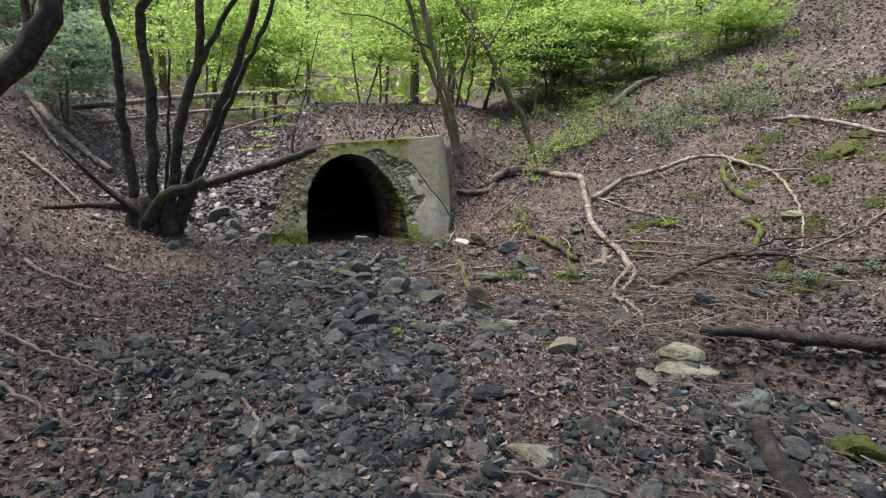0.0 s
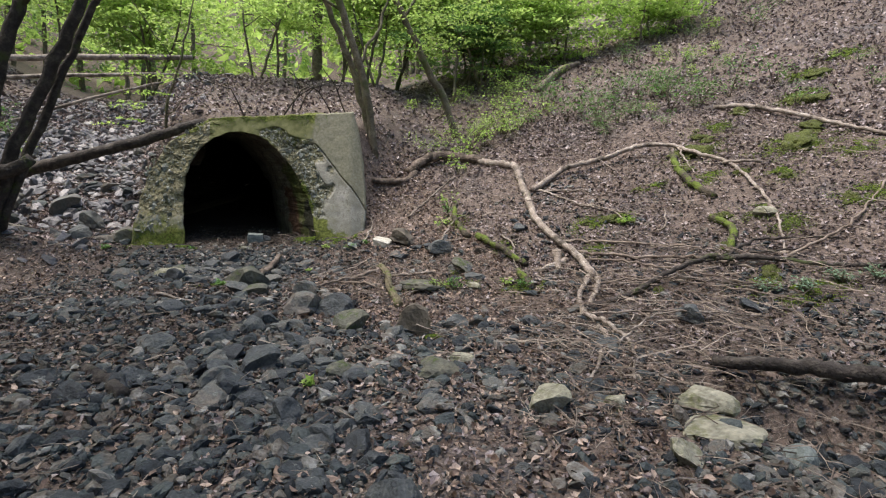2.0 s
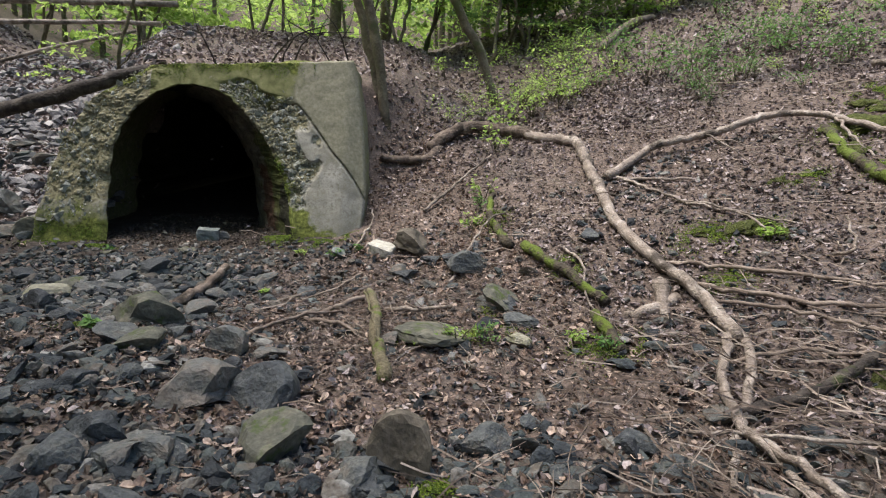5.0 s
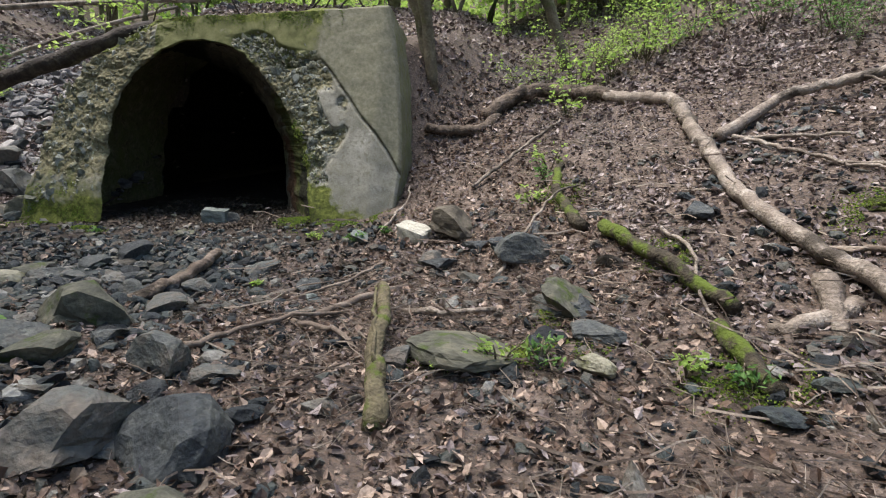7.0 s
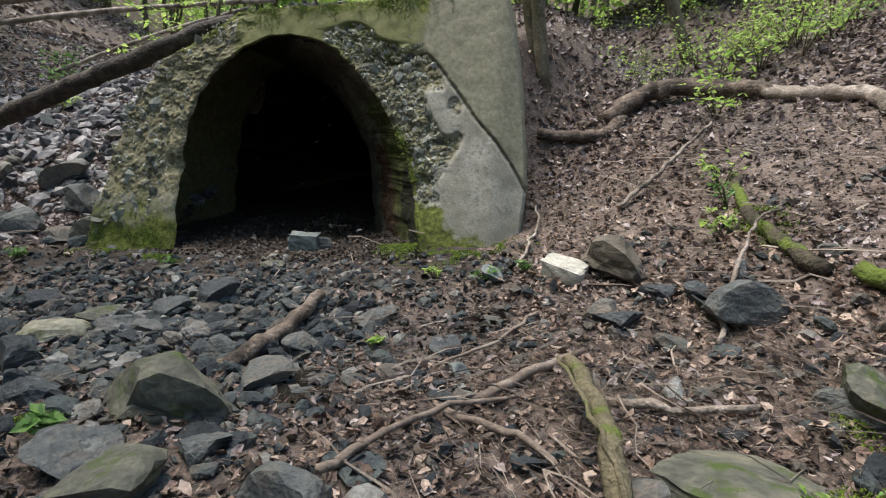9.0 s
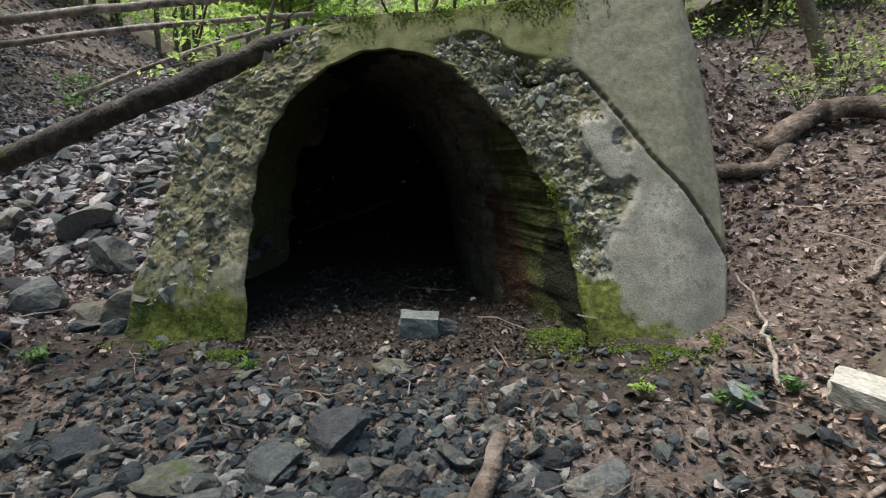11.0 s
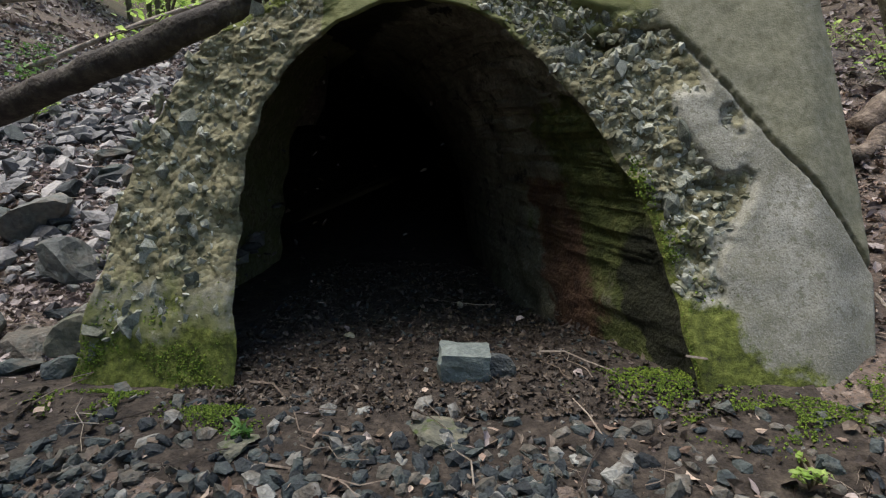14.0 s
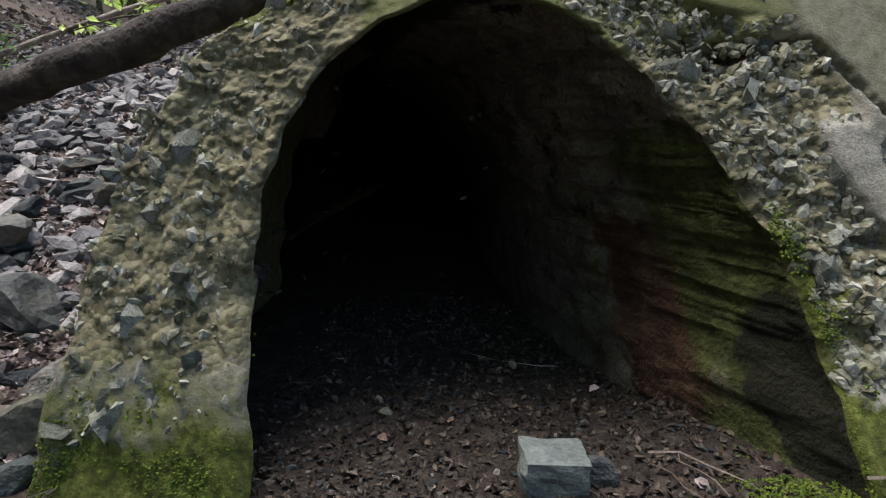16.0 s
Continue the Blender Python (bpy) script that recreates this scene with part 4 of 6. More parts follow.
def litter():
    rnd = random.Random(31)
    brown, grey, damp_shade = [], [], []
    for x, y in picks(90000, (-5.5, 7.5, 1.0, 13.5), leaf_share, 32):
        s = rnd.choice((0.024, 0.032, 0.04, 0.05, 0.066))
        row = (rnd.randrange(5), np.array((x, y, ground_z(x, y) + rnd.uniform(0.004, 0.035))), turn(rnd, s, tilt=0.5))
        # shade of bank, hollow and tunnel mouth is put in as darker leaves
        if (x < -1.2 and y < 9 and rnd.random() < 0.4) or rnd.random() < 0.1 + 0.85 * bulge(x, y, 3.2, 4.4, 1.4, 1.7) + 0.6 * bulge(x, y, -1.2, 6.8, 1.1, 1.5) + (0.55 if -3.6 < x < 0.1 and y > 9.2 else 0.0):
            damp_shade.append(row)
        else:
            (grey if x + 0.35 * noise.noise((x, y, 0)) > 1.9 + 0.2 * (9 - y) or (x < -3 and y > 10.5) or rnd.random() < 0.25 else brown).append(row)
    for x, y in picks(11000, (-11, -5, 3.5, 13), lambda x, y: 1.0, 34):
        (grey if rnd.random() < 0.2 else damp_shade if rnd.random() < 0.35 else brown).append((rnd.randrange(5), np.array((x, y, ground_z(x, y) + 0.02)), turn(rnd, rnd.uniform(0.04, 0.09), tilt=0.5)))
    for x, y in picks(11000, (7.3, 13, 4.0, 11.7), lambda x, y: 1.0, 38):
        grey.append((rnd.randrange(5), np.array((x, y, ground_z(x, y) + 0.02)), turn(rnd, rnd.uniform(0.04, 0.10), tilt=0.55)))
    for x, y in picks(34000, (-12, 15, 11.5, 22), lambda x, y: 1.0 if x > 0.3 or y > 13.3 or x < -3.6 else 0, 33):
        grey.append((rnd.randrange(5), np.array((x, y, ground_z(x, y) + 0.02)), turn(rnd, rnd.uniform(0.05, 0.12), tilt=0.55)))
    for x, y in picks(6500, (-26, -5, 18, 34), lambda x, y: 1.0, 39):
        grey.append((rnd.randrange(5), np.array((x, y, ground_z(x, y) + 0.03)), turn(rnd, rnd.uniform(0.12, 0.26), tilt=0.5)))
    for x, y in picks(13000, (-9, -3.6, 11.5, 19), lambda x, y: 1.0, 37):
        grey.append((rnd.randrange(5), np.array((x, y, ground_z(x, y) + 0.02)), turn(rnd, rnd.uniform(0.05, 0.09), tilt=0.4)))
    scattered("leaf_litter", DEAD_LEAVES, brown, LITTER, "dry brown fallen leaves covering the stream bed", "leaves")
    scattered("damp_litter", DEAD_LEAVES, damp_shade, DAMP_SHADE_LEAF, "moist fallen leaves, toned darker to paint in shade", "leaves")
    scattered("slope_litter", DEAD_LEAVES, grey, SLOPE_LITTER, "greyish pink fallen leaves covering the slope", "leaves")
    crumbs, flakes = [], []
    for x, y in picks(48000, (-4.0, 4.5, 1.5, 11.6), lambda x, y: 1.0 if y < 10.6 or x > 0.2 or -2.6 < x < -0.7 or x < -3.5 else 0, 35):
        # before the tunnel only dark crumbs, which paint in its shade
        (flakes if leaf_share(x, y) * rnd.random() > 0.3 and not (-3.6 < x < 0.1 and y > 9.2) else crumbs).append((rnd.randrange(5), np.array((x, y, ground_z(x, y) + rnd.uniform(0.002, 0.012))), turn(rnd, rnd.uniform(0.010, 0.028), (1, 1.4, 1.5), tilt=0.6)))
    scattered("leaf_flakes", LEAVES, flakes, LITTER, "small brown flakes of broken leaves", "leaves")
    scattered("leaf_crumbs", LEAVES, crumbs, DAMP_SHADE_LEAF, "dark crumbled leaf mould between the stones", "leaves")
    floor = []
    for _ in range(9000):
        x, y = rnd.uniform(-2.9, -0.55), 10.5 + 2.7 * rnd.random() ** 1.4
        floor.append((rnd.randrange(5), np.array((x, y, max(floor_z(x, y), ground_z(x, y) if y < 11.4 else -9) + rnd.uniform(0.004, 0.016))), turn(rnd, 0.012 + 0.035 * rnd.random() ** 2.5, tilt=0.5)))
    scattered("tunnel_leaves", DEAD_LEAVES, floor, DAMP_SHADE_LEAF, "moist leaves on the tunnel floor, toned darker as shade", "leaves")


litter()


def twig_shape(seed, bend=0.12, sides=3, fork=True):
    rnd = random.Random(seed)
    pts = [(-0.5 + i / 5, rnd.gauss(0, bend) * 0.5, rnd.gauss(0, bend) * 0.25) for i in range(6)]
    r = rnd.uniform(0.006, 0.011)
    got = [tube_arrays(pts, [r * (1 - 0.13 * i) for i in range(6)], sides, 0, seed, False)]
    if fork:
        a = Vector(pts[3])
        b = a + Vector((0.25, rnd.choice((-1, 1)) * rnd.uniform(0.1, 0.22), rnd.uniform(0, 0.08)))
        got.append(tube_arrays([a, a.lerp(b, 0.5) + Vector((0, 0, 0.02)), b], [r * 0.6, r * 0.5, r * 0.25], sides, 0, seed, False))
    v, f = joined(got)
    return np.array(v), np.array(f)


def twigs():
    rnd = random.Random(41)
    shapes = [twig_shape(k, 0.06 + 0.02 * (k % 4)) for k in range(12)]
    places = []

    def brush(x, y):
        return 1.2 * bulge(x, y, 3.0, 6.5, 1.5, 1.2) + 0.9 * bulge(x, y, 2.4, 5.8, 0.9, 1.0) + 0.4 * bulge(x, y, 0.4, 8.8, 0.9, 0.8) + 0.16 * (x > 1) + 0.06 + 0.15 * bulge(x, y, -4, 4.5, 1.6, 2.5)
    for x, y in picks(2200, (-5, 7, 1.5, 12), brush, 42):
        s = rnd.uniform(0.2, 0.8)
        places.append((rnd.randrange(12), np.array((x, y, ground_z(x, y) + rnd.uniform(0.01, 0.05) + 0.10 * rnd.random() * min(1, brush(x, y)))), turn(rnd, s, (1, 1, 1), tilt=0.12)))
    for x, y in picks(8000, (-6, 11, 1.2, 15.5), lambda x, y: 1.0 if y < 10.5 or x > 0.2 or x < -3.6 else 0, 43):
        s = rnd.uniform(0.06, 0.25)
        places.append((rnd.randrange(12), np.array((x, y, ground_z(x, y) + rnd.uniform(0.005, 0.025))), turn(rnd, s, (1, 1, 1), tilt=0.1)))
    for x, y in picks(3000, (-1.0, 2.4, 7.4, 10.2), lambda x, y: bulge(x, y, 0.6, 8.8, 1.2, 0.9), 44):
        places.append((rnd.randrange(12), np.array((x, y, ground_z(x, y) + rnd.uniform(0.015, 0.04))), turn(rnd, rnd.uniform(0.06, 0.2), (1, 1, 1), tilt=0.12)))
    scattered("twig_litter", shapes, places, TWIG, "dead grey-brown twigs strewn over leaves and stones", "twigs")


twigs()


# ---- fallen branches ----
def fallen(name, rows, mat, label, seed, sides=10, group="", category="branch"):
    """A branch on the ground. rows: part name, plan points with height, thick and thin radius."""
    x, y, h = rows[0][1][0]
    at = (x, y, ground_z(x, y))
    thing = base(name, at, label, category, group)
    for k, (nm, pts, r0, r1) in enumerate(rows):
        limb(nm, local(on_ground(pts), at), r0, r1, mat, thing, sides, seed=seed + k, step=0.07, wobble=0.14)
    return thing


fallen("fallen_branch", [
    ("stem", [(2.36, 12.2, 0.06), (2.5, 11.95, 0.06), (2.82, 11.45, 0.05), (2.72, 10.6, 0.05), (2.66, 10.05, 0.05),
              (2.57, 9.3, 0.06), (2.64, 8.6, 0.07), (2.70, 8.1, 0.08), (2.69, 7.55, 0.06)], 0.07, 0.042),
    ("side_branch", [(2.70, 8.0, 0.08), (2.72, 7.5, 0.05), (2.52, 7.15, 0.03), (2.2, 6.75, 0.04), (2.0, 6.45, 0.02)], 0.04, 0.016),
    ("side_branch", [(2.66, 7.6, 0.06), (2.3, 7.0, 0.08), (2.26, 6.3, 0.05), (1.95, 5.7, 0.04), (1.66, 5.3, 0.02)], 0.032, 0.012),
    ("side_branch", [(2.3, 6.7, 0.06), (2.3, 6.3, 0.12), (2.3, 5.85, 0.08), (2.06, 5.35, 0.03)], 0.025, 0.009),
    ("stub", [(2.62, 8.2, 0.0), (2.42, 8.12, 0.02), (2.2, 8.15, 0.0)], 0.05, 0.035),
    ("stub", [(2.52, 8.3, 0.08), (2.45, 8.0, -0.02)], 0.06, 0.03)],
    BARK_PALE, "long bent barkless branch, pale grey, on the leafy slope", 3, 12)
fallen("rotten_log", [
    ("stem", [(1.0, 12.6, 0.0), (1.25, 12.7, 0.10), (1.6, 12.75, 0.16), (2.0, 12.65, 0.10), (2.45, 12.1, 0.07)], 0.10, 0.075),
    ("root", [(0.3, 12.3, 0.10), (0.6, 12.35, 0.08), (0.95, 12.4, 0.0), (1.15, 12.6, 0.0)], 0.05, 0.07)],
    BARK_BROWN, "thick brown rotten trunk lying against the bank", 8, 14, category="log")
fallen("fallen_branch", [
    ("stem", [(2.80, 10.25, 0.05), (3.1, 10.4, 0.08), (3.45, 10.55, 0.12), (4.0, 10.4, 0.14), (4.6, 10.3, 0.18), (5.0, 9.95, 0.16), (5.2, 9.5, 0.1), (5.35, 9.0, 0.05), (5.15, 8.0, 0.05), (4.9, 7.4, 0.03), (4.62, 6.95, 0.02)], 0.05, 0.012),
    ("side_branch", [(5.3, 9.1, 0.06), (5.45, 8.9, 0.08), (5.65, 8.75, 0.06)], 0.026, 0.02),
    ("side_branch", [(5.05, 9.9, 0.14), (4.95, 9.4, 0.05), (4.9, 9.1, 0.0)], 0.018, 0.008),
    ("side_branch", [(3.95, 10.4, 0.16), (4.05, 9.9, 0.06), (4.1, 9.7, 0.0)], 0.012, 0.005)],
    BARK_PALE, "arching dead branch with pale weathered wood", 13, 10)
fallen("fallen_branch", [
    ("stem", [(2.32, 6.95, 0.03), (2.75, 7.0, 0.04), (3.1, 7.08, 0.08), (3.45, 7.14, 0.12), (3.85, 7.15, 0.14), (4.3, 6.9, 0.1), (4.85, 6.5, 0.06), (5.4, 6.2, 0.04)], 0.035, 0.022),
    ("side_branch", [(3.8, 7.15, 0.12), (4.35, 7.05, 0.08), (4.85, 6.9, 0.05)], 0.018, 0.009),
    ("side_branch", [(3.3, 7.1, 0.1), (3.75, 6.75, 0.08), (4.2, 6.4, 0.04)], 0.016, 0.008),
    ("side_branch", [(3.9, 7.1, 0.13), (4.5, 7.2, 0.1), (5.2, 6.9, 0.04)], 0.02, 0.012)],
    BARK_DARK, "dark forked branch lying over brushwood", 23, 10)
for k, (pts, r, nm) in enumerate([
        ([(2.92, 10.2, 0.03), (3.3, 9.3, 0.04), (3.85, 8.6, 0.02)], 0.016, "thin pale dead branch on the slope"),
        ([(2.88, 10.2, 0.04), (3.2, 9.95, 0.04), (3.55, 9.75, 0.02)], 0.02, "short pale stick on the slope"),
        ([(2.75, 8.6, 0.03), (3.4, 8.0, 0.05), (4.1, 7.4, 0.03)], 0.018, "straight dead stick in the brushwood"),
        ([(2.7, 8.3, 0.05), (3.3, 7.7, 0.06), (3.9, 7.3, 0.05), (4.4, 6.6, 0.02)], 0.02, "straight dead stick in the brushwood"),
        ([(2.75, 8.0, 0.05), (3.3, 7.5, 0.08), (4.3, 6.3, 0.05)], 0.015, "straight dead stick in the brushwood"),
        ([(2.5, 7.4, 0.03), (3.2, 7.2, 0.06), (4.2, 6.2, 0.05)], 0.014, "straight dead stick in the brushwood"),
        ([(2.0, 6.9, 0.03), (2.9, 6.4, 0.12), (3.7, 6.0, 0.1)], 0.012, "thin grey stick in the brushwood"),
        ([(2.2, 5.9, 0.1), (2.8, 6.3, 0.15), (3.4, 6.2, 0.08)], 0.011, "thin grey stick in the brushwood"),
        ([(1.0, 9.1, 0.03), (1.18, 9.5, 0.10), (1.48, 10.0, 0.12), (1.72, 10.2, 0.04)], 0.014, "bent grey stick leaning on a mossy log"),
        ([(0.85, 10.85, 0.03), (1.3, 11.25, 0.1), (1.8, 11.9, 0.05)], 0.02, "straight grey stick on the bank"),
        ([(0.10, 10.1, 0.03), (0.19, 10.5, 0.05), (0.26, 10.85, 0.07), (0.24, 11.05, 0.12)], 0.013, "thin pale stick leaning on the headwall"),
        ([(2.05, 9.2, 0.04), (2.1, 8.8, 0.08), (2.0, 8.4, 0.05), (2.05, 8.1, 0.02)], 0.013, "white bent stick beside the mossy log"),
        ([(-0.1, 8.75, 0.03), (0.13, 8.98, 0.05), (0.42, 9.22, 0.03)], 0.028, "brown crooked stick on the litter"),
        ([(-0.2, 8.68, 0.02), (0.10, 8.47, 0.05), (0.24, 8.3, 0.02)], 0.02, "crooked stick on the litter"),
        ([(0.45, 8.75, 0.03), (0.75, 8.6, 0.04), (1.0, 8.62, 0.02)], 0.022, "grey stick by the rock slab"),
        ([(-0.95, 3.05, 0.02), (-1.05, 3.4, 0.04), (-1.3, 3.75, 0.02)], 0.02, "pale stick on the stones"),
        ([(-1.96, 2.95, 0.02), (-1.7, 3.0, 0.02)], 0.014, "pale short stick on the litter"),
        ([(0.1, 2.95, 0.03), (0.7, 2.75, 0.04), (1.2, 2.6, 0.02)], 0.012, "thin stick on the gravel"),
        ([(-2.85, 3.5, 0.02), (-2.6, 3.35, 0.05), (-2.35, 3.25, 0.02)], 0.018, "dead stick on the steep bank"),
        ([(-3.6, 4.3, 0.02), (-2.9, 4.1, 0.05), (-2.3, 4.0, 0.02)], 0.016, "dead stick on the steep bank"),
        ([(-5.0, 6.5, 0.02), (-4.5, 6.2, 0.05), (-4.0, 6.3, 0.02)], 0.03, "dead stick on the steep bank"),
        ([(-4.8, 7.7, 0.02), (-4.4, 7.5, 0.03)], 0.04, "short dead log on the steep bank"),
        ([(-2.1, 7.75, 0.02), (-1.9, 7.6, 0.03), (-1.65, 7.45, 0.02)], 0.022, "grey stick on the stones"),
        ([(6.45, 11.1, 0.05), (6.7, 10.6, 0.08), (6.95, 9.8, 0.1), (7.1, 9.0, 0.07), (7.35, 8.3, 0.04)], 0.045, "grey dead branch high on the slope"),
        ([(-12.2, 16.0, 0.1), (-10.7, 14.85, 0.12), (-9.5, 14.25, 0.1), (-8.4, 13.75, 0.08)], 0.13, "long grey dead trunk on the steep bank"),
        ([(-11.2, 14.9, 0.1), (-10.0, 13.9, 0.12), (-8.9, 13.2, 0.06)], 0.06, "grey dead branch on the steep bank"),
        ([(-9.6, 12.4, 0.05), (-8.6, 12.0, 0.1), (-7.7, 11.6, 0.04)], 0.05, "dead stick on the steep bank"),
        ([(3.2, 9.5, 0.03), (3.5, 9.0, 0.06), (3.6, 8.5, 0.03)], 0.014, "thin grey stick on the slope"),
        ([(3.75, 8.15, 0.02), (3.8, 8.0, 0.12), (3.95, 8.3, 0.2)], 0.014, "small forked pale stick on the slope"),
        ([(4.6, 6.9, 0.04), (5.4, 7.0, 0.05), (6.4, 7.5, 0.04)], 0.018, "straight dead stick on the slope"),
        ([(-0.55, 8.15, 0.04), (-0.3, 8.55, 0.06), (0.1, 8.8, 0.04)], 0.016, "thin brown stick on the litter"),
        ([(0.2, 9.6, 0.03), (0.0, 9.3, 0.05), (-0.3, 9.1, 0.03)], 0.012, "thin brown stick on the litter"),
        ([(4.5, 15.5, 0.05), (5.3, 16.2, 0.15), (6.1, 16.8, 0.05)], 0.09, "dark rotten log on the upper slope")]):
    fallen("stick", [("stick_stem", pts, r, r * 0.6)], BARK_PALE if "pale" in nm or "white" in nm or "grey" in nm else TWIG, nm, 200 + k, 7, "loose sticks", "stick")
fallen("mossy_log", [("stem", [(1.66, 10.9, 0.02), (1.55, 10.3, 0.03), (1.58, 9.75, 0.05), (1.62, 9.5, 0.05)], 0.035, 0.045)], BARK_MOSS, "moss-covered rotten log on the bank", 41, 12, category="log")
fallen("mossy_log", [("stem", [(1.72, 9.42, 0.06), (1.88, 8.95, 0.08), (2.0, 8.6, 0.07), (2.12, 8.3, 0.04)], 0.045, 0.04)], BARK_MOSS, "dark moss-covered log half buried", 43, 12, category="log")
fallen("mossy_log", [("stem", [(2.0, 8.2, 0.03), (1.98, 7.95, 0.06), (2.02, 7.7, 0.02)], 0.04, 0.045)], BARK_MOSS, "stub of a green mossy log", 45, 12, category="log")
fallen("mossy_branch", [("stem", [(4.97, 9.9, 0.05), (4.75, 9.35, 0.06), (4.68, 8.85, 0.05), (4.72, 8.4, 0.02)], 0.05, 0.05)], BARK_MOSS, "thin moss-covered branch on the slope", 47, 10)
fallen("mossy_branch", [("stem", [(4.4, 8.0, 0.04), (4.47, 7.65, 0.05), (4.17, 7.25, 0.02)], 0.045, 0.04)], BARK_MOSS, "thin moss-covered branch on the slope", 49, 10)
fallen("mossy_post", [("stem", [(0.30, 8.85, 0.16), (0.37, 8.45, 0.17), (0.39, 8.05, 0.09), (0.46, 7.6, 0.02)], 0.03, 0.05), ("splinter", [(0.26, 8.9, 0.17), (0.34, 8.3, 0.2), (0.40, 7.95, 0.1)], 0.008, 0.01)], STAKE, "leaning broken stake with green moss", 51, 12, category="stake")
fallen("fallen_log", [("stem", [(-1.32, 8.98, 0.04), (-1.2, 9.35, 0.07), (-1.10, 9.75, 0.08)], 0.05, 0.035)], BARK_BROWN, "short brown rotten log before the tunnel", 53, 12, category="log")
fallen("fallen_log", [("stem", [(2.72, 5.42, 0.12), (3.1, 5.18, 0.16), (3.6, 4.88, 0.16), (4.3, 4.6, 0.1)], 0.05, 0.07)], BARK_DARK, "dark rotten log over a hollow", 55, 12, category="log")
fallen("fallen_log", [("stem", [(2.2, 3.4, 0.04), (2.05, 2.9, 0.05), (1.9, 2.3, 0.03)], 0.06, 0.07)], BARK_DARK, "dark rotten log in the gravel", 57, 12, category="log")
fallen("fallen_log", [("stem", [(-1.95, 5.85, 0.03), (-1.7, 5.6, 0.04), (-1.5, 5.35, 0.02)], 0.045, 0.05)], BARK_DARK, "short dark rotten branch on the stones", 59, 12, category="log")

# the dark log that leans from the many-stemmed tree onto the headwall
at = (-6.0, 12.2, ground_z(-6.0, 12.2))
lean = base("leaning_log", at, "dark mossy log resting on the culvert's shoulder", "log")
limb("stem", local([(-6.1, 12.25, 0.98), (-5.2, 12.0, 1.2), (-4.3, 11.75, 1.45), (-3.3, 11.55, 1.72), (-2.8, 11.55, 1.92), (-2.52, 11.62, 2.0)], at), 0.11, 0.075, BARK_DARK, lean, 14, seed=61)
limb("stub", local([(-6.1, 12.25, 0.98), (-6.35, 12.3, 0.7), (-6.5, 12.3, 0.2)], at), 0.10, 0.12, BARK_DARK, lean, 12, seed=62)


# ---- trees ----
def leaf_cloud(centres, count, size, seed, flatness=0.35, reach=0.5, sag=0.12):
    """Leaves round each centre, in thin drooping layers."""
    rnd = random.Random(seed)
    out = []
    for c in centres:
        c = Vector(c)
        layers = [c + Vector((rnd.gauss(0, reach * 0.5), rnd.gauss(0, reach * 0.5), rnd.gauss(0, reach * 0.6))) for _ in range(4)]
        for _ in range(count):
            o = rnd.choice(layers)
            a, d = rnd.uniform(0, 6.28), reach * rnd.random() ** 0.6
            p = o + Vector((math.cos(a) * d, math.sin(a) * d, rnd.gauss(0, reach * 0.1 * flatness) - sag * d))
            s = size * rnd.uniform(0.6, 1.3)
            out.append((rnd.randrange(5), np.array(p), turn(rnd, s, tilt=0.45)))
    return out


def cloud_mesh(name, places, mat):
    ob = scattered(name, LEAVES, places, mat, "", "")
    for key in ("kind",):
        if key in ob:
            del ob[key]
    return ob


def tree(name, at, stems, crown, label, bark, leaf, seed, category="tree", group="", leaf_size=0.08, leaf_count=120, reach=0.5):
    """stems: part name, points, radii. crown: centres of leaf sprays."""
    thing = base(name, at, label, category, group)
    for k, (nm, pts, r0, r1) in enumerate(stems):
        limb(nm, local(pts, at), r0, r1, bark, thing, 9, seed=seed + k, step=0.22, jitter=0.015)
    if crown:
        c = cloud_mesh("crown", leaf_cloud(local(crown, at), leaf_count, leaf_size, seed, reach=reach), leaf)
        c.parent = thing
    return thing


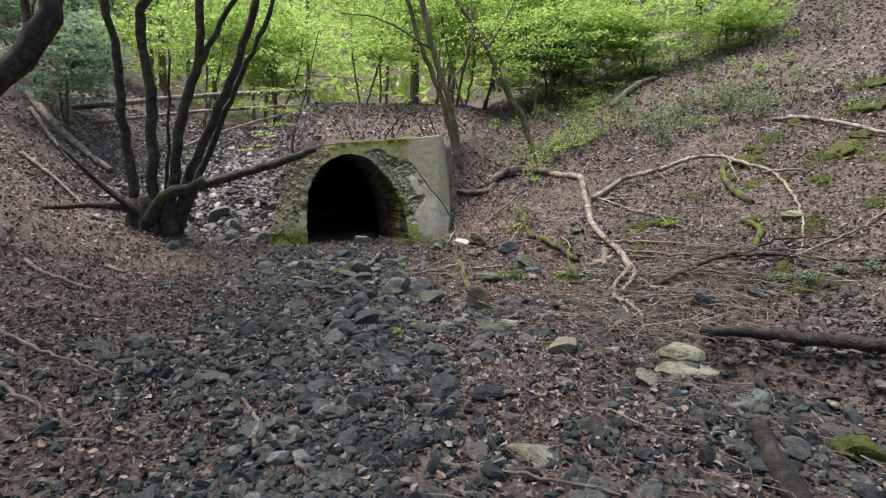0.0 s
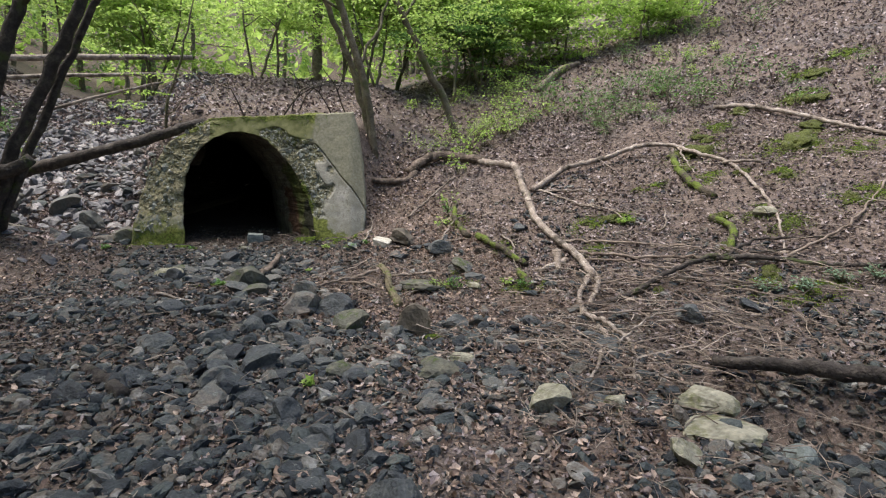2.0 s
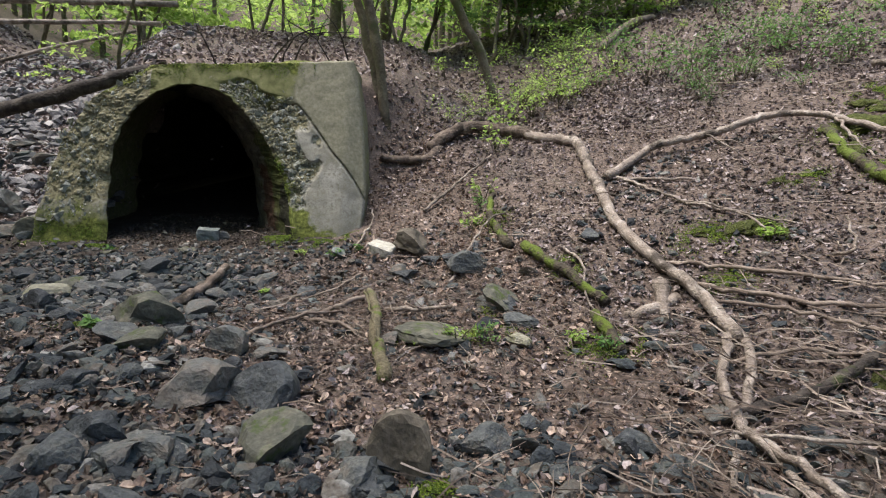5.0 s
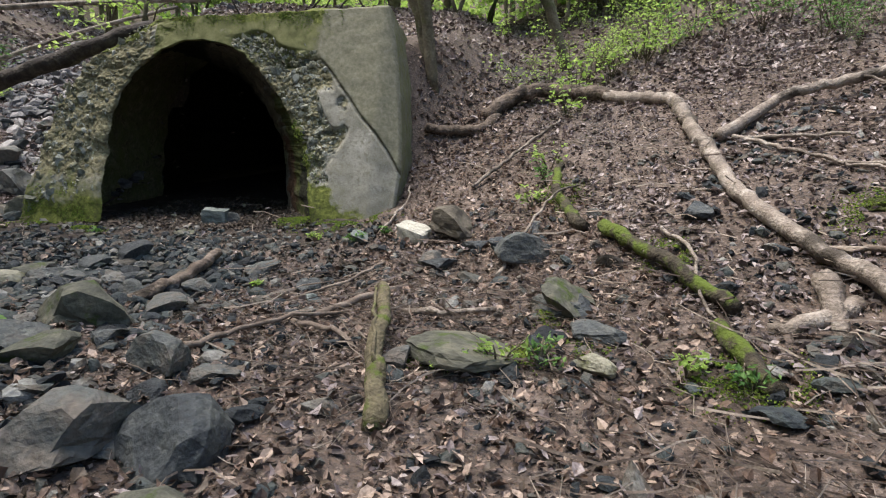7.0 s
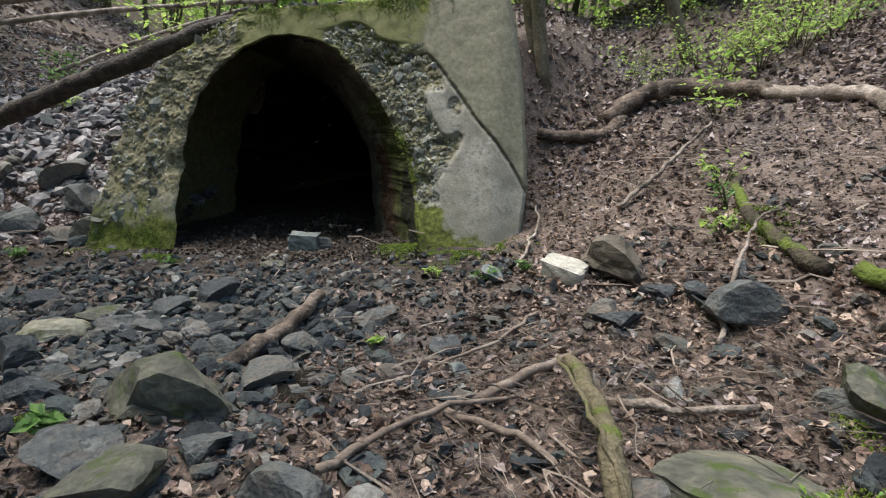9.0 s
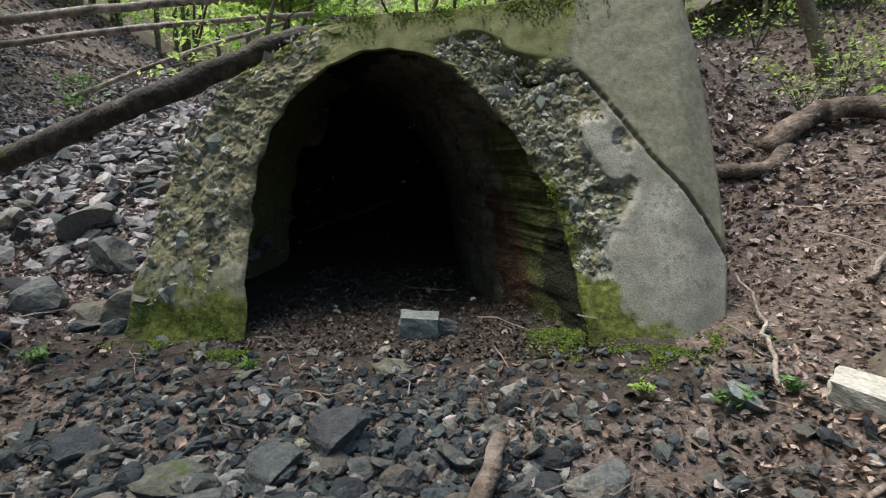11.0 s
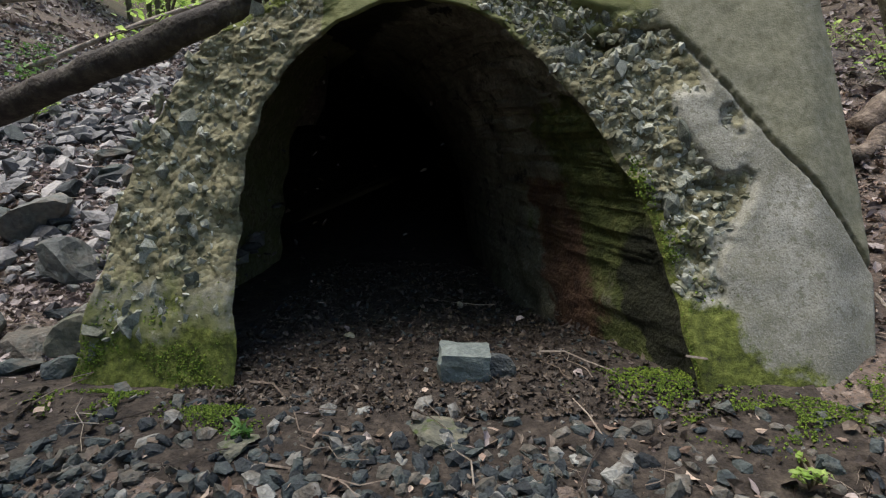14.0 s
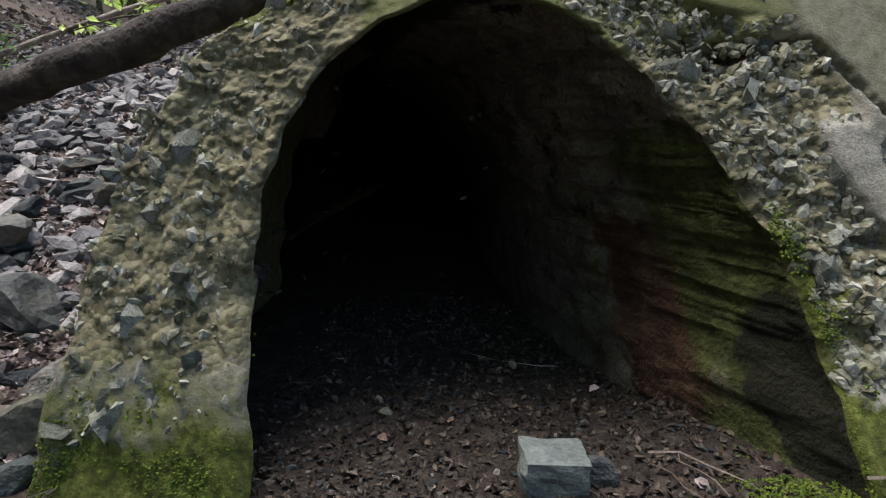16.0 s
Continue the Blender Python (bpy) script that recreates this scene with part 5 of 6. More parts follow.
gz = ground_z(-5.4, 10.3)
clump = [("stem", [(-5.80, 10.25, gz - 0.1), (-5.84, 10.25, 1.32), (-5.93, 10.25, 2.42), (-5.93, 10.16, 3.76), (-6.10, 10.08, 4.94), (-6.18, 10.00, 6.95)], 0.10, 0.05),
         ("stem", [(-5.59, 10.16, gz - 0.1), (-5.38, 10.16, 1.32), (-5.34, 10.16, 2.92), (-5.42, 10.08, 4.10), (-5.09, 10.08, 4.94), (-4.92, 10.00, 6.95)], 0.11, 0.06),
         ("stem", [(-5.34, 10.25, gz - 0.1), (-4.96, 10.16, 1.41), (-4.79, 10.16, 2.42), (-4.42, 10.16, 3.51), (-4.33, 10.16, 4.94), (-4.33, 10.16, 6.95)], 0.11, 0.05),
         ("stem", [(-4.46, 10.16, 3.34), (-4.08, 10.16, 3.93), (-3.41, 10.08, 4.94), (-2.99, 10.08, 5.69)], 0.055, 0.03),
         ("stem", [(-5.17, 10.33, gz - 0.1), (-4.75, 10.33, 1.49), (-4.16, 10.33, 2.67), (-3.66, 10.33, 3.76), (-3.32, 10.33, 4.94), (-3.16, 10.33, 6.95)], 0.10, 0.05),
         ("stem", [(-5.09, 10.42, gz - 0.1), (-4.58, 10.50, 1.58), (-3.91, 10.50, 3.00), (-3.24, 10.50, 4.35), (-2.90, 10.50, 5.44)], 0.07, 0.035),
         ("stem", [(-5.42, 10.50, gz), (-5.26, 10.58, 2.08), (-5.21, 10.67, 3.76)], 0.045, 0.02),
         ("stub", [(-5.51, 10.08, 0.40), (-5.09, 9.91, 0.99), (-4.58, 9.91, 1.16), (-4.33, 9.91, 1.32)], 0.13, 0.08),
         ("stub", [(-5.51, 10.08, 0.57), (-6.10, 9.83, 1.16), (-6.68, 9.58, 1.91)], 0.07, 0.03),
         ("stub", [(-5.68, 10.08, 0.74), (-6.35, 9.66, 0.86), (-6.94, 9.41, 0.82), (-7.52, 9.24, 0.99)], 0.06, 0.03),
         ("root_boss", [(-5.80, 10.25, gz - 0.15), (-5.76, 10.21, gz + 0.25), (-5.72, 10.16, gz + 0.6)], 0.24, 0.12),
         ("root_boss", [(-5.21, 10.25, gz - 0.15), (-5.21, 10.25, gz + 0.25), (-5.13, 10.21, gz + 0.6)], 0.22, 0.11),
         ("root_boss", [(-5.51, 10.16, gz - 0.15), (-5.51, 10.16, gz + 0.25), (-5.51, 10.12, gz + 0.65)], 0.26, 0.12)]
# crown sprays added out of view, to shade the tunnel mouth
tree("multi_stemmed_tree", (-5.4, 10.3, gz), clump, [(-5.5, 8.4, 7.3), (-4.6, 7.8, 7.6), (-4.0, 9.0, 7.4), (-5.0, 9.6, 7.6), (-3.4, 8.2, 7.8), (-2.9, 9.2, 7.6), (-4.2, 6.9, 7.8)], "tree with many thin dark stems rising from one stump", BARK_DARK, LEAF, 300, leaf_count=170, reach=1.1, leaf_size=0.17)
# unseen crown spread over the bed, added to shade it
tree("leaning_tree", (-7.4, 6.6, ground_z(-7.4, 6.6)), [("trunk", [(-7.4, 6.6, ground_z(-7.4, 6.6) - 0.1), (-6.3, 6.85, 1.9), (-5.45, 7.0, 2.65), (-4.85, 7.05, 3.35), (-4.75, 7.1, 4.3), (-4.9, 7.1, 6.5)], 0.17, 0.10),
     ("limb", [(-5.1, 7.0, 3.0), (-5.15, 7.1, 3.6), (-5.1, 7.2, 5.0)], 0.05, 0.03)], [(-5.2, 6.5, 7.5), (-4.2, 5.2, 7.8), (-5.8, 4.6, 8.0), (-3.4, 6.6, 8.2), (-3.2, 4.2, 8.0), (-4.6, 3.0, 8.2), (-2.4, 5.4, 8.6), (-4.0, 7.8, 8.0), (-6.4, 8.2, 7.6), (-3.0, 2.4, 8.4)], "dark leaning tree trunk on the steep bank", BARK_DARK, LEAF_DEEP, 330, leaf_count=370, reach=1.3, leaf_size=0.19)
# an added, unseen tree behind the walker, whose crown shades the lower stream bed
gz = ground_z(5.5, -3.0)
tree("overhanging_tree", (5.5, -3.0, gz), [("trunk", [(5.5, -3.0, gz - 0.2), (5.0, -2.6, 3), (4.0, -1.8, 6), (2.0, -0.4, 8.5)], 0.22, 0.1), ("limb", [(3.4, -1.4, 6.8), (0, 0.6, 8.6), (-4.5, 1.2, 9)], 0.09, 0.03), ("limb", [(2.6, -0.8, 7.8), (1.6, 1.4, 8.6), (0.6, 3.0, 9)], 0.07, 0.03)],
     [(-5, 0.2, 9), (-3.5, 0.8, 9.2), (-2, 0.2, 9), (-0.5, 0.8, 9.4), (-0.5, 2.4, 9), (-2, 2.0, 9.3), (-3.5, 2.6, 9), (0.8, 1.4, 9.2), (1, 3.2, 9), (-5.5, 2.2, 9), (0.4, -0.6, 9), (-6.5, 1.2, 9.2), (1.8, 2.2, 8.8), (0.6, 4.6, 8.6), (1.8, 5.0, 8.4), (1.2, 5.9, 8.7), (2.8, 4.4, 8.6), (-3.4, 7.4, 8.2), (-4.2, 6.6, 8.4)], "unseen tall tree added to shade the lower stream bed", BARK_TREE, LEAF_DEEP, 360, leaf_count=300, reach=1.3, leaf_size=0.2)
gz = ground_z(0.35, 12.75)
tree("slim_tree", (0.35, 12.75, gz), [
    ("trunk", [(0.35, 12.75, gz - 0.15), (0.25, 12.75, 2.3), (0.05, 12.7, 3.2), (-0.28, 12.7, 4.2), (-0.55, 12.7, 5.5), (-0.9, 12.6, 8)], 0.08, 0.05),
    ("trunk", [(0.3, 12.85, gz - 0.1), (0.0, 12.9, 2.9), (-0.55, 12.9, 4.3), (-0.95, 12.9, 5.6), (-1.2, 12.9, 7.5)], 0.065, 0.04),
    ("limb", [(0.0, 12.7, 3.2), (0.5, 13.0, 4.3), (0.6, 13.2, 5.8)], 0.03, 0.015),
    ("limb", [(-0.3, 12.7, 4.2), (-1.4, 12.9, 4.9), (-2.4, 13.1, 5.1)], 0.03, 0.012)],
    [(-1.0, 13.2, 5.3), (-1.9, 13.2, 5.2), (-0.2, 13.4, 5.4), (0.9, 13.6, 5.2), (1.8, 14.0, 5.0), (-2.8, 13.3, 5.4), (1.4, 14.4, 4.4)], "slim mossy tree growing behind the headwall", BARK_TREE, LEAF, 340, leaf_count=300, reach=0.7)
gz = ground_z(2.25, 14.3)
tree("leaning_slim_tree", (2.25, 14.3, gz), [
    ("trunk", [(2.25, 14.3, gz - 0.1), (1.95, 14.3, 2.9), (1.5, 14.3, 3.6), (0.95, 14.3, 4.7), (0.4, 14.3, 5.5), (-0.3, 14.3, 6.6)], 0.085, 0.05),
    ("limb", [(1.0, 14.3, 4.6), (1.5, 14.4, 5.4), (2.0, 14.6, 6.4)], 0.035, 0.02)], [(0.9, 14.6, 5.7), (2.2, 14.8, 5.6), (3.0, 15.2, 5.0), (1.6, 14.9, 5.2)], "slim tree leaning over the slope", BARK_TREE, LEAF, 350, leaf_count=300, reach=0.7)


def thicket(x, y, height, n, spread, label, bark, leaf, seed, count=160, size=0.09, reach=0.6, r=0.045, name="young_tree"):
    """A few slim stems that fork into leafy sprays."""
    rnd = random.Random(seed)
    g = ground_z(x, y)
    stems, crown = [], []
    for k in range(n):
        bx, by = x + rnd.gauss(0, 0.25), y + rnd.gauss(0, 0.25)
        top = Vector((bx + rnd.gauss(0, spread), by + rnd.gauss(0, spread * 0.6), g + height * rnd.uniform(0.8, 1.1)))
        mid = Vector((bx, by, g)).lerp(top, 0.5) + Vector((rnd.gauss(0, 0.2), rnd.gauss(0, 0.2), 0.2))
        stems.append(("trunk" if k == 0 else "stem", [(bx, by, g - 0.15), tuple(mid), tuple(top)], r * rnd.uniform(0.7, 1.1), r * 0.35))
        for q in range(4):
            u = rnd.uniform(0.35, 0.95)
            root = Vector((bx, by, g)).lerp(mid, u * 2) if u < 0.5 else mid.lerp(top, u * 2 - 1)
            tip = root + Vector((rnd.gauss(0, spread), rnd.gauss(0, spread), rnd.uniform(0.1, 0.5) * height * 0.3))
            stems.append(("limb", [tuple(root), tuple(root.lerp(tip, 0.5) + Vector((0, 0, 0.08))), tuple(tip)], r * 0.4, r * 0.12))
            crown += [tuple(tip), tuple(root.lerp(tip, 0.6))]
        crown.append(tuple(top))
    return tree(name, (x, y, g), stems, crown, label, bark, leaf, seed, leaf_size=size, leaf_count=count, reach=reach)


for k, (x, y, h, n, sp, kind) in enumerate([
        (-10.6, 15.0, 2.0, 3, 0.8, 1), (-13.0, 17.0, 3.4, 3, 1.2, 1),
        (-6.6, 20.5, 4.2, 3, 1.3, 0), (-9.8, 22, 5.0, 3, 1.5, 0), (-2.6, 18.5, 3.4, 3, 1.1, 0),
        (0.3, 18.2, 3.8, 3, 1.1, 0), (-0.6, 22.5, 5.0, 3, 1.4, 0), (2.9, 17.2, 2.6, 4, 0.6, 2), (3.6, 17.6, 2.2, 3, 0.7, 0), (1.4, 19.5, 3.6, 3, 1.0, 0),
        (4.4, 19.0, 2.2, 3, 0.9, 0), (6.0, 17.5, 1.8, 3, 0.9, 0), (8.0, 16.5, 1.7, 3, 0.9, 0), (5.6, 22.0, 3.5, 3, 1.2, 0)]):
    far = y > 19
    thicket(x, y, h, n, sp, ("young tree with fresh green leaves in the gully", "pale-leaved bush on the steep bank", "dense dark green young conifer on the slope")[kind], BARK_TREE, (LEAF, PALE_LEAF, LEAF_DEEP)[kind],
            400 + 20 * k, (220, 240, 380)[kind], (0.13, 0.12, 0.07)[kind] * (1.4 if far else 1), (0.6, 0.55, 0.35)[kind] * (1.4 if far else 1), name=("young_tree", "bush", "young_conifer")[kind])

# tall trunks and crowns up the valley
rnd = random.Random(8)
for k in range(60):
    x, y = (rnd.uniform(-26, 8), rnd.uniform(20, 44)) if k < 46 else (rnd.uniform(6, 26), rnd.uniform(18, 40))
    if -17 < x < -3 and y < 36:
        x -= 15
    g = ground_z(x, y)
    h = rnd.uniform(9, 15)
    lean_x = rnd.gauss(0, 0.6)
    r = rnd.uniform(0.10, 0.2)
    crown = [(x + lean_x * rnd.random() + rnd.gauss(0, 1.6), y + rnd.gauss(0, 1.3), g + h * rnd.uniform(0.12, 1.0)) for _ in range(9)]
    tree("forest_tree", (x, y, g), [("trunk", [(x, y, g - 0.2), (x + lean_x * 0.5, y, g + h * 0.5), (x + lean_x, y, g + h)], r, r * 0.5)], crown if x < 5 or k % 3 == 0 else crown[4:],
         "slender forest tree with light green foliage up the valley", BARK_TREE, LEAF if k % 3 else LEAF_DEEP, 900 + 11 * k, group="trees of the far wood", leaf_size=0.25, leaf_count=150, reach=1.7)

tree("drooping_sapling", (-3.75, 13.6, ground_z(-3.75, 13.6)), [
    ("trunk", [(-3.75, 13.6, ground_z(-3.75, 13.6) - 0.1), (-3.7, 13.5, 2.4), (-3.3, 13.4, 3.6), (-3.0, 13.4, 4.8)], 0.03, 0.012),
    ("limb", [(-3.65, 13.5, 2.5), (-4.1, 13.3, 3.0), (-4.4, 13.2, 3.3)], 0.012, 0.005),
    ("limb", [(-3.5, 13.4, 3.2), (-3.9, 13.2, 3.9), (-4.2, 13.1, 4.4)], 0.012, 0.005),
    ("limb", [(-3.72, 13.5, 2.2), (-3.3, 13.1, 2.5), (-2.7, 12.8, 2.6)], 0.012, 0.005),
    ("limb", [(-3.72, 13.5, 2.0), (-4.2, 13.1, 2.1), (-4.7, 12.9, 1.95)], 0.012, 0.005)],
    [(-4.3, 13.2, 3.2), (-4.1, 13.1, 4.2), (-3.8, 13.3, 3.7), (-3.9, 13.3, 2.7), (-4.5, 13.0, 2.1)], "drooping sapling with bright yellow-green leaves", BARK_TREE, LEAF, 380, leaf_size=0.075, leaf_count=110, reach=0.35)
# bare twiggy brush on the roof of the culvert
rnd = random.Random(12)
for k in range(6):
    x, y = rnd.uniform(-2.6, 0.0), rnd.uniform(12.9, 14.2)
    g = ground_z(x, y)
    dx = rnd.choice((-1, 1)) * rnd.uniform(0.5, 1.2)
    tree("bare_shrub", (x, y, g), [("stem", [(x, y, g - 0.1), (x + dx * 0.35, y - 0.1, g + 0.45), (x + dx, y - 0.2, g + rnd.uniform(0.5, 1.0))], 0.016, 0.006),
                                   ("side_shoot", [(x + dx * 0.35, y - 0.1, g + 0.45), (x + dx * 0.3 + rnd.gauss(0, 0.3), y, g + 0.9)], 0.009, 0.004)],
         [], "bare dead shrub stems above the culvert", BARK_DARK, LEAF, 700 + 7 * k, "shrub", "dead shrubs above the culvert")


def far_wood():
    r2 = random.Random(5)
    places = []
    for _ in range(15000):
        x, y = r2.uniform(-75, 70), r2.uniform(44, 85)
        z = min(plain_z(x, y) + 0.45 * max(0, y - 46), 90) + 9 * r2.random() ** 1.5
        places.append((r2.randrange(5), np.array((x, y, z)), turn(r2, r2.uniform(0.7, 1.6), tilt=0.7)))
    scattered("far_wood", LEAVES, places, LEAF, "light green wood on the far hillside", "wood")


far_wood()

# added wood behind and beside the walker, closing the valley to low sky light
rnd = random.Random(44)
models = []
for k in range(26):
    a = radians(rnd.uniform(150, 390)) if k else radians(270)
    d = rnd.uniform(13, 24)
    x, y = d * math.cos(a) * 1.1, 3 + d * math.sin(a)
    if y > 4 and abs(x) < 14:
        x = math.copysign(14 + rnd.random() * 5, x)
    if y < 0 and abs(x) < 12:
        x, y = x + math.copysign(11, x), y - 6
    g = ground_z(x, y)
    if k < 4:
        h = 12
        crown = [(x + rnd.gauss(0, 1.8), y + rnd.gauss(0, 1.8), g + h * rnd.uniform(0.1, 1.0)) for _ in range(12)]
        models.append(tree("valley_tree", (x, y, g), [("trunk", [(x, y, g - 0.2), (x + 0.3, y, g + 6), (x + 0.2, y, g + h)], 0.2, 0.09)], crown,
                           "tall leafy tree added to block low sky light", BARK_TREE, LEAF_DEEP, 1500 + 13 * k, group="trees of the lower valley", leaf_size=0.42, leaf_count=130, reach=2.0))
    else:
        copy_thing(models[k % 4], pose(x, y, g, 0, 0, rnd.uniform(0, 360)) @ Matrix.Scale(rnd.uniform(0.85, 1.25), 4))

# poles fallen across the gully
for k, (a, b, r) in enumerate([((-11.2, 16.6, 3.35), (-4.3, 17.6, 4.05), 0.09), ((-10.3, 16.2, 2.9), (-4.4, 16.9, 3.5), 0.06), ((-8.0, 15.6, 2.0), (-4.6, 16.2, 3.2), 0.04)]):
    pole = base("fallen_pole", (b[0], b[1], ground_z(b[0], b[1])), "pale fallen pole lying across the gully", "log", "poles in the gully")
    m = tuple((Vector(a) + Vector(b)) / 2 + Vector((0, 0, 0.06)))
    limb("stem", local([a, m, b], pole.location), r, r * 0.7, BARK_PALE, pole, 9, seed=70 + k, step=0.3)

# ---- small plants ----
def plant(name, x, y, height, sprays, leaves, size, mat, label, seed, group="seedlings on the slope", category="plant"):
    rnd = random.Random(seed)
    g = ground_z(x, y)
    thing = base(name, (x, y, g), label, category, group)
    centres = []
    for k in range(sprays):
        a = rnd.uniform(0, 6.28)
        tip = Vector((math.cos(a) * height * rnd.uniform(0.2, 0.9), math.sin(a) * height * rnd.uniform(0.2, 0.9), height * rnd.uniform(0.5, 1.0)))
        stalk = tube_arrays([(0, 0, -0.02), tip * 0.5 + Vector((0, 0, height * 0.15)), tip], [0.006, 0.005, 0.002], 5, 0, k)
        part("stalk", mesh_of("stalk", *stalk, BARK_TREE, True), thing)
        for q in range(leaves):
            u = rnd.uniform(0.45, 1.05)
            c = tip * u + Vector((rnd.gauss(0, 0.3), rnd.gauss(0, 0.3), rnd.gauss(0, 0.07))) * height * 0.5
            centres.append((rnd.randrange(5), np.array(c), turn(rnd, size * rnd.uniform(0.6, 1.3), tilt=0.4)))
    c = cloud_mesh("foliage", centres, mat)
    c.parent = thing
    return thing


seedlings = [plant("seedling", 3.0 + 0.4 * k, 13.0 + 0.3 * k, 0.5 + 0.12 * k, 5 + k, 20, 0.065, LEAF_DEEP if k % 2 else LEAF, "low bright green seedling on the leafy slope", 1200 + k) for k in range(4)]
rnd = random.Random(66)
patches = ((4.4, 16.6, 1.2), (5.1, 14.0, 1.0), (2.5, 13.7, 0.5), (5.1, 12.2, 0.8), (7.4, 14.4, 1.4), (6.9, 12.2, 1.0), (3.6, 15.0, 0.8), (9.0, 15.8, 1.5))
for k in range(112):
    px, py, wide = patches[k % 8]
    x, y = px + rnd.gauss(0, wide), py + rnd.gauss(0, wide)
    s = rnd.uniform(0.35, 0.95)
    c = copy_thing(seedlings[k % 4], pose(x, y, ground_z(x, y), 0, 0, rnd.uniform(0, 360)) @ Matrix.Scale(s, 4))
for k, (x, y, h, n, sz) in enumerate([(2.1, 12.7, 0.45, 7, 0.09), (1.9, 12.1, 0.35, 6, 0.08), (2.6, 13.0, 0.45, 7, 0.08), (1.55, 10.8, 0.3, 4, 0.06), (1.5, 10.5, 0.22, 4, 0.05), (1.35, 10.1, 0.2, 4, 0.06), (-0.1, 10.05, 0.1, 6, 0.045), (-0.45, 10.15, 0.1, 5, 0.04), (0.15, 10.1, 0.08, 5, 0.04),
                                  (0.95, 8.05, 0.16, 8, 0.04), (1.15, 8.05, 0.14, 7, 0.04), (0.72, 8.02, 0.1, 6, 0.03), (1.95, 7.75, 0.14, 6, 0.04), (1.75, 7.9, 0.12, 6, 0.04), (-2.45, 10.3, 0.08, 3, 0.05), (-0.65, 9.35, 0.05, 4, 0.05), (-1.55, 8.15, 0.1, 3, 0.07),
                                  (4.35, 6.35, 0.16, 14, 0.04), (4.7, 6.3, 0.16, 14, 0.04), (4.05, 6.5, 0.14, 12, 0.04), (5.0, 6.2, 0.16, 12, 0.04), (3.55, 8.55, 0.14, 9, 0.05), (-3.6, 10.2, 0.12, 4, 0.06), (-0.35, 5.5, 0.05, 2, 0.09), (-7.6, 15.5, 0.5, 8, 0.09), (-7.0, 14.6, 0.4, 7, 0.08), (-8.3, 16.4, 0.5, 8, 0.09)]):
    plant("small_plant", x, y, h, n, 10, sz, PALE_LEAF if 17 <= k <= 20 else LEAF if k % 2 or k < 3 else LEAF_DEEP, "small green plant growing in the litter" if h < 0.25 else "leafy green shoot on the bank", 1300 + k, "small plants of the bank")


